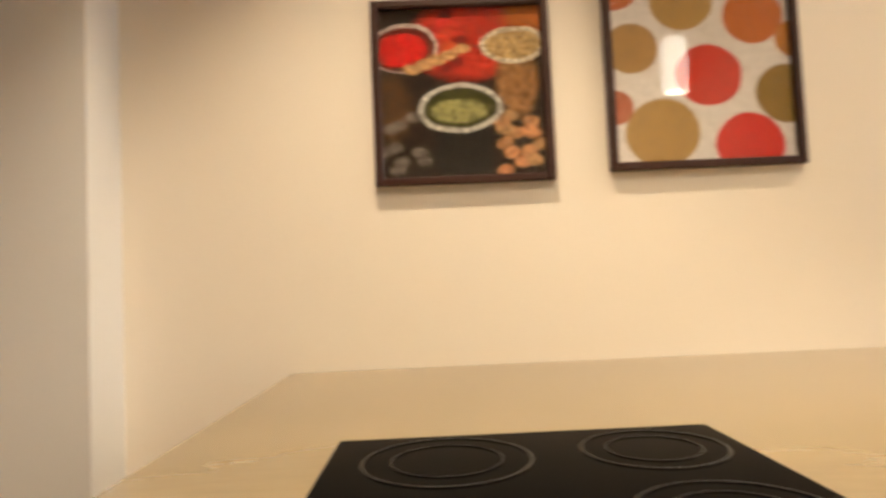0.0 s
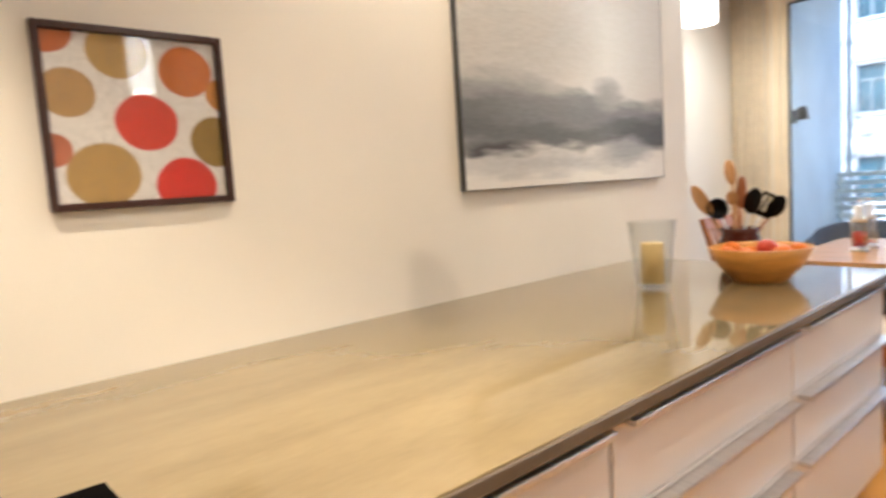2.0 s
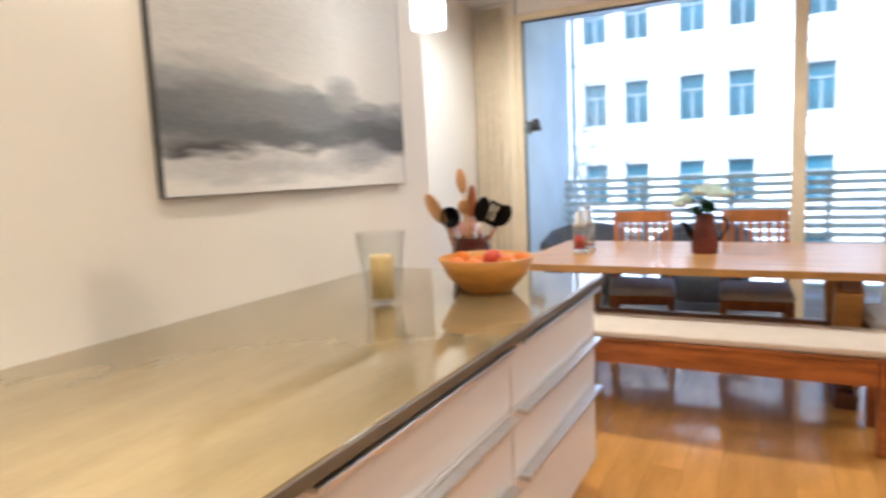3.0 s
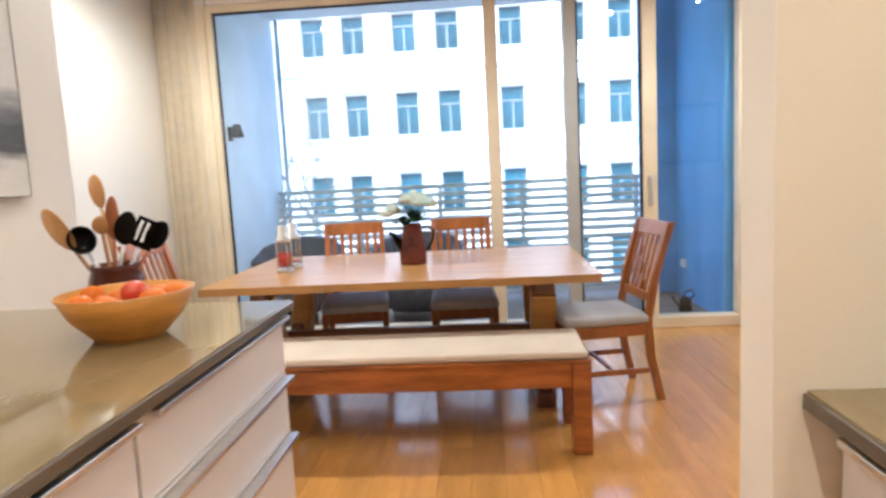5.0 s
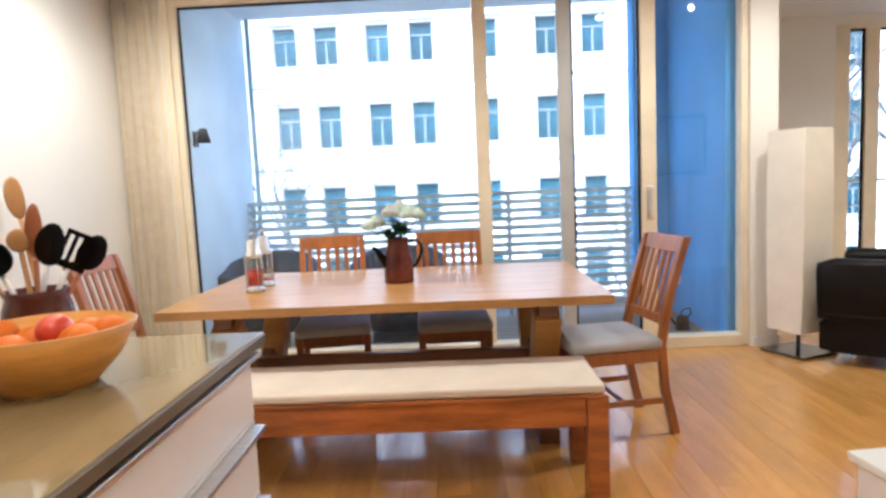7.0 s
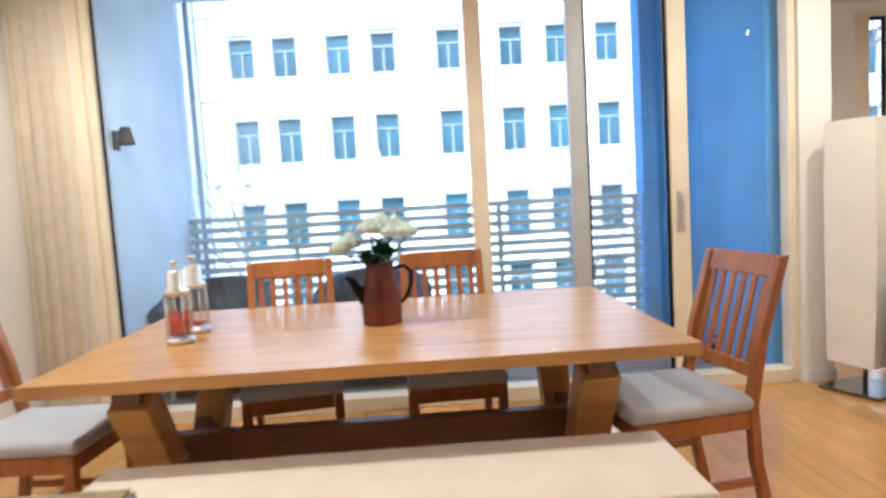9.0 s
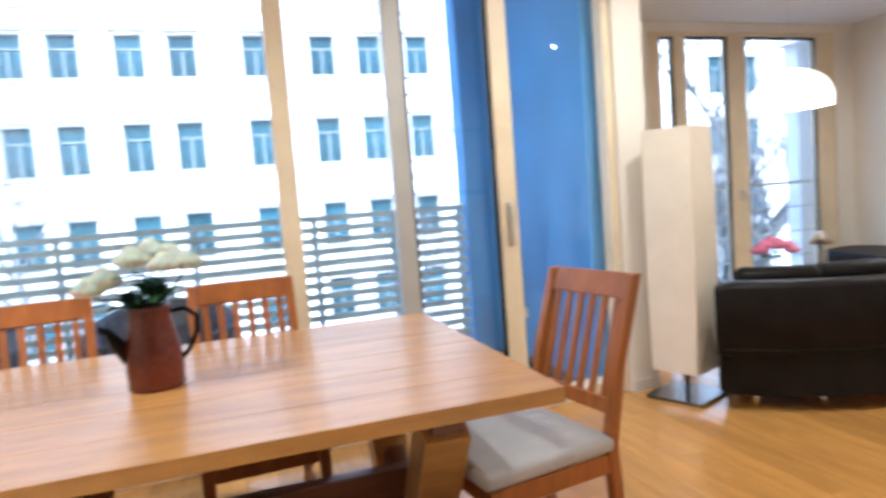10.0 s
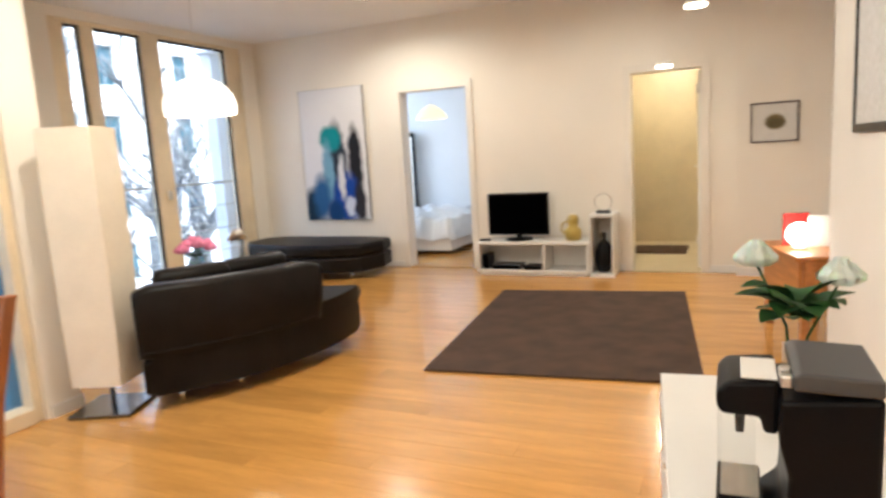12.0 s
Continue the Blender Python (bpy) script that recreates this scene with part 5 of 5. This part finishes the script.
for y0, y1, h, nm, lb, mt in ((-1.10, -1.42, 0.05, "media_player", "dark grey media player in the shelf", GREYPL), (-1.46, -1.64, 0.035, "set_top_box", "small black set-top box in the shelf", BLACKPL), (-1.00, -1.07, 0.16, "speaker", "small black speaker in the shelf", BLACKPL)):
    t = thing(nm, (8.42, (y0 + y1) / 2, 0.0555), lb, nm.replace("_", " "))
    part("housing", rbox(-0.09, 0.11, (y1 - y0) / 2, (y0 - y1) / 2, 0, h, 0.004, 2), mt, t)
    part("front", rbox(-0.094, -0.0905, (y1 - y0) / 2 + 0.008, (y0 - y1) / 2 - 0.008, 0.006, h - 0.006, 0.001, 1), BLACKGLASS, t)
rc = tagged(part("remote_control", rbox(-0.02, 0.02, -0.06, 0.06, 0, 0.02, 0.006, 2), BLACKPL), "black remote control on the low shelf", "remote control")
rc.location = (8.40, -1.02, 0.3545)

# far right corner: small picture, desk and lamp
sp = picture_surface("small landscape print", (0.74, 0.72, 0.68), ((0.2, 0.18, 0.085, 0.07, (0.20, 0.15, 0.06), 0.3), (0.2, 0.17, 0.07, 0.04, (0.10, 0.08, 0.035), 0.5)), 0.01)
framed_picture("framed_picture", (X_TV - 0.12, -3.61, 1.24), -90, 0.39, 0.355, sp, "small print with a wide mount in a thin dark frame", FRAMEDARK, 0.012, 0.02)
bigp = picture_surface("large pale drawing", (0.62, 0.60, 0.56), ((0.3, 0.4, 0.25, 0.3, (0.66, 0.64, 0.60), 0.8),), 0.05)
framed_picture("framed_picture", (5.36, -3.96, 1.29), 180, 1.05, 0.80, bigp, "large pale drawing in a broad black frame", BLACKPL, 0.035, 0.018, False)
dk = thing("writing_desk", (6.58, -3.90, 0), "honey-coloured wooden desk beyond the end of the wall", "desk", rz=14)
WOODO = material("honey lacquered wood", (0.50, 0.20, 0.055), 0.35, grain=0.12, scale=3, stretch=(1, 8, 8), fine=25)
part("tabletop", rbox(-0.36, 0.36, -0.20, 0.19, 0.552, 0.58, 0.008, 3), WOODO, dk)
part("front_panel", rbox(-0.33, 0.33, 0.14, 0.165, 0.26, 0.551, 0.003, 1), WOODO, dk)
part("side_panel", rbox(-0.345, -0.32, -0.18, 0.139, 0.26, 0.551, 0.003, 1), WOODO, dk)
part("side_panel", rbox(0.32, 0.345, -0.18, 0.139, 0.26, 0.551, 0.003, 1), WOODO, dk)
for x in (-0.325, 0.325):
    for y in (-0.165, 0.125):
        part("leg", beam((x, y, 0), (x, y, 0.259), 0.045, 0.045, 0.005), WOODO, dk)
gl = thing("globe_lamp", (6.50, -3.845, 0.5805), "lit white globe table lamp on the desk", "table lamp")
part("base", lathe(((0, 0), (0.05, 0), (0.045, 0.02), (0, 0.022)), 24), CHROME, gl)
part("globe", lathe([(0.075 * math.sin(math.pi * i / 14), 0.095 - 0.075 * math.cos(math.pi * i / 14)) for i in range(15)], 28), PENDGLOW, gl)
bk = tagged(part("book", rbox(-0.012, 0.012, -0.08, 0.08, 0, 0.21, 0.002, 1), REDSPICE), "red book standing on the desk", "book")
bk.matrix_basis = pose(6.68, -3.84, 0.5805, 0, 0, 20)
wb = tagged(part("paper_card", rbox(-0.008, 0.008, -0.06, 0.06, 0, 0.20, 0.002, 1), MAT_PAPER), "white card standing on the desk", "card")
wb.matrix_basis = pose(6.62, -3.96, 0.5805, 0, 0, 10)

# the unit with the coffee machine
SZ = 0.68
sb = thing("sideboard", (2.775, -3.392, 0), "narrow white sideboard standing by the wall", "sideboard", rz=6.5)
part("body", boxes((0.01, 0.95, -0.42, -0.035, 0.06, SZ - 0.022)), CABINET, sb)
part("plinth", boxes((0.03, 0.93, -0.42, -0.06, 0.0, 0.059)), STEEL, sb)
part("top", rbox(0.0, 0.96, -0.43, 0.0, SZ - 0.021, SZ, 0.003, 2), SKIRT, sb)
for i in range(2):
    x0 = 0.012 + 0.47 * i
    d = part("drawer", rbox(x0, x0 + 0.465, -0.034, -0.016, SZ - 0.19, SZ - 0.026, 0.002, 1), CABINET, sb)
    part("handle", rbox(x0 + 0.03, x0 + 0.435, -0.0155, 0.004, SZ - 0.050, SZ - 0.034, 0.004, 2), STEEL, d, "long steel handle")
    d = part("cabinet_door", rbox(x0, x0 + 0.465, -0.034, -0.016, 0.07, SZ - 0.194, 0.002, 1), CABINET, sb)
    part("handle", rbox(x0 + 0.03, x0 + 0.435, -0.0155, 0.004, SZ - 0.218, SZ - 0.202, 0.004, 2), STEEL, d, "long steel handle")

cm = thing("coffee_machine", (3.0, -3.529, SZ), "black espresso machine with a grey lid on the sideboard", "coffee machine")


def side_profile(pts, x0, x1, r=0.006):
    bm = bmesh.new()
    a = [bm.verts.new((x0, y, z)) for y, z in pts]
    b = [bm.verts.new((x1, y, z)) for y, z in pts]
    bm.faces.new(a)
    bm.faces.new(list(reversed(b)))
    for i in range(len(pts)):
        j = (i + 1) % len(pts)
        bm.faces.new((a[i], b[i], b[j], a[j]))
    bmesh.ops.recalc_face_normals(bm, faces=bm.faces[:])
    return rounded(bm, r, 2)


part("body", side_profile([(-0.108, 0.0), (0.03, 0.0), (0.03, 0.065), (0.004, 0.09), (0.0, 0.15), (0.012, 0.20), (0.012, 0.262), (-0.108, 0.275)], -0.085, 0.085), BLACKPL, cm)
part("brew_head", side_profile([(0.012, 0.205), (0.03, 0.205), (0.035, 0.228), (0.084, 0.228), (0.092, 0.24), (0.092, 0.262), (0.078, 0.277), (0.012, 0.283)], -0.065, 0.065), BLACKPL, cm)
part("spout", tube(((0, 0.060, 0.228), (0, 0.060, 0.178)), [0.009, 0.006], 12), BLACKPL, cm, "black spout")
part("lid", side_profile([(-0.108, 0.2755), (-0.004, 0.2775), (-0.004, 0.298), (-0.012, 0.303), (-0.108, 0.300)], -0.083, 0.083, 0.004), GREYPL, cm, "grey lid")
part("label_plate", rbox(-0.062, 0.030, 0.013, 0.060, 0.2835, 0.2855, 0.001, 1), MAT_PAPER, cm, "pale plate on the head")
for x in (-0.07, -0.035):
    part("hinge", rbox(x - 0.008, x + 0.008, -0.004, 0.012, 0.279, 0.297, 0.004, 2), STEEL, cm, "steel hinge")
part("drip_tray", side_profile([(0.0305, 0.065), (0.085, 0.065), (0.092, 0.075), (0.092, 0.098), (0.0305, 0.098)], -0.06, 0.06, 0.005), BLACKPL, cm)
part("grid", rbox(-0.052, 0.052, 0.033, 0.086, 0.0985, 0.101, 0.001, 1), STEEL, cm, "steel drip grid")
part("front_guard", boxes((-0.055, 0.055, 0.086, 0.090, 0.1015, 0.2275), (-0.055, -0.052, 0.04, 0.0858, 0.1015, 0.2275)), GLASS, cm, "clear plastic front guard")

gv = thing("flower_vase", (3.40, -3.577, SZ), "slim clear glass vase on the sideboard", "vase")
part("glass", lathe(((0, 0.0), (0.026, 0.0), (0.026, 0.20), (0.023, 0.20), (0.022, 0.01), (0, 0.01)), 24), GLASS, gv)
rb2 = bouquet((3.40, -3.577, SZ + 0.015), 0.0, ((0.0, 0.077, 0.37), (0.0, -0.072, 0.335)), 0.040, ROSE, "two cream roses with dark leaves in a slim vase", 0, 12)
rr = random.Random(21)
for i in range(16):
    a = i * 2.4
    bm = bmesh.new()
    leaf_mesh(bm, (0.012 * math.cos(a), 0.012 * math.sin(a), 0.235 + 0.003 * i), (math.cos(a), math.sin(a) * (0.45 if math.sin(a) < 0 else 1.0), rr.uniform(-0.15, 0.35)), rr.uniform(0.08, 0.125), rr.uniform(0.055, 0.075), rr)
    part("leaf", bm, LEAF, rb2)


def halogen(at):
    t = thing("halogen_pendant", at, "small lit halogen lamp on a thin wire", "pendant lamp", "halogen pendants")
    part("lens", lathe(((0, 0), (0.075, 0), (0.07, 0.012), (0, 0.012)), 24), SPOTGLOW, t)
    part("housing", lathe(((0, 0.0125), (0.08, 0.0125), (0.06, 0.05), (0, 0.055)), 24), SKIRT, t)
    part("wire", tube(((0, 0, 0.05), (0, 0, H_CEIL - at[2] - 0.012)), 0.002, 6), SKIRT, t)
    part("canopy", lathe(((0, 0), (0.03, 0), (0.03, 0.01), (0, 0.011)), 16, (0, 0, H_CEIL - at[2] - 0.0115)), SKIRT, t)


halogen((6.9, -3.225, 2.21))
halogen((8.30, -2.885, 1.975))


# fitting for each unseen lamp in DOWN, added with it
def downlight(x, y):
    t = thing("ceiling_light", (x, y, H_CEIL), "small recessed ceiling downlight, unseen and added for room light", "ceiling light", "ceiling downlights")
    part("trim_ring", lathe(((0.045, -0.001), (0.055, -0.001), (0.055, -0.008), (0.045, -0.010), (0.045, -0.001)), 28), CHROME, t)
    part("lens", lathe(((0, -0.002), (0.044, -0.002), (0.044, -0.004), (0, -0.004)), 28), DOWNGLOW, t)


for x, y, e, c in DOWN:
    downlight(x, y)

# ---- bedroom and bathroom, seen through the doorways ----
bd = thing("bed", (0, 0, 0), "bed with white linen in the bedroom", "bed")
part("bed_frame", rbox(9.55, 11.55, -0.10, 1.70, 0.05, 0.22, 0.01, 2), SKIRT, bd)
bm = bmesh.new()
gx, gy = 34, 34
grid = [[bm.verts.new((9.5 + 2.06 * i / gx, -0.16 + 1.92 * j / gy, 0.46 + 0.035 * math.sin(i * 0.8 + 0.6 * math.sin(j * 0.4)) * math.sin(j * 0.31) + 0.03 * math.sin(j * 0.9)
                      - (0.26 if i == 0 or j in (0, gy) else 0.03 if i == 1 or j in (1, gy - 1) else 0))) for j in range(gy + 1)] for i in range(gx + 1)]
for i in range(gx):
    for j in range(gy):
        f = bm.faces.new((grid[i][j], grid[i + 1][j], grid[i + 1][j + 1], grid[i][j + 1]))
        f.smooth = True
part("duvet", bm, BEDCLOTH, bd, "rumpled white duvet")
part("mattress", rbox(9.57, 11.53, -0.08, 1.68, 0.221, 0.40, 0.03, 3), MAT_PAPER, bd)
mr = thing("mirror", (11.45, 1.30, 0), "tall mirror with a dark frame leaning on the bedroom wall", "mirror", rz=4)
mm = material("mirror silver", (0.9, 0.92, 0.93), 0.02, 1.0, grain=0.0)
part("glass", rbox(-0.012, 0.0, 0.05, 0.42, 0.06, 1.62, 0.001, 1), mm, mr)
for r in ((0, 0.045, 0.0, 1.70), (0.425, 0.47, 0.0, 1.70)):
    part("frame_bar", rbox(-0.02, 0.025, r[0], r[1], r[2], r[3], 0.003, 1), BLACKPL, mr)
for z in (0.0, 1.64):
    part("frame_bar", rbox(-0.02, 0.025, 0.046, 0.424, z, z + 0.055, 0.003, 1), BLACKPL, mr)
bp = thing("bell_pendant", (10.4, 0.47, 1.83), "yellow glass bell pendant in the bedroom", "pendant lamp")
part("shade", lathe(((0.22, 0.0), (0.20, 0.05), (0.12, 0.13), (0.05, 0.18), (0.0, 0.19)), 32), YELLOWGLOW, bp)
part("cord", tube(((0, 0, 0.19), (0, 0, H_CEIL - 1.83)), 0.004, 6), SKIRT, bp)
dr = thing("door_2", (0, 0, 0), "white bathroom door standing open", "door", kind="structure")
part("leaf", rbox(8.86, 9.50, -3.185, -3.145, 0.01, 1.97, 0.003, 1), SKIRT, dr)
part("door_handle", tube(((9.42, -3.144, 1.02), (9.42, -3.10, 1.02), (9.32, -3.10, 1.02)), 0.009, 8), STEEL, dr)
for z in (0.25, 1.75):
    part("hinge", tube(((8.852, -3.14, z), (8.852, -3.14, z + 0.09)), 0.009, 8), STEEL, dr)
bmt = tagged(part("bath_mat", rbox(9.75, 10.30, -2.98, -2.36, 0.0, 0.018, 0.006, 2), RUGMAT), "dark brown bath mat on the bathroom floor", "bath mat")
bmt.location = (0, 0, 0.002)


# ---- floor boards ----
fb = bpy.data.objects["floor"]
rf = random.Random(2)
shared_boards = {}
PW = 0.145


def board(x, y0, y1):
    n = round(y1 - y0, 2)
    if n not in shared_boards:
        bm = box(bmesh.new(), 0.0006, PW - 0.0006, 0.0006, n - 0.0006, -0.013, 0.0)
        me = bpy.data.meshes.new("board")
        bm.to_mesh(me)
        bm.free()
        me.materials.append(FLOOR)
        shared_boards[n] = me
    o = new("board", shared_boards[n])
    o.parent = fb
    o.location = (x, y0, 0)


x = -0.5
k = 0
while x < X_TV - PW / 2:
    yhi = 0.0 if x < 4.2 else Y_LIV
    ylo = -6.6 if x < 3.5 else -4.25
    y = ylo - (0.0, 1.1, 0.55, 1.65)[k % 4]
    while y < yhi:
        a, b = max(y, ylo), min(y + 2.2, yhi)
        if b - a > 0.05:
            board(x, a, b)
        y += 2.2
    x += PW
    k += 1
x = X_TV
while x < 11.6:
    board(x, -1.75, 3.0)
    x += PW
structure("bathroom_floor", boxes((X_TV, 10.75, -4.3, -1.76, -0.013, 0.001)), CREAMWALL, "cream tiled bathroom floor", "floor")
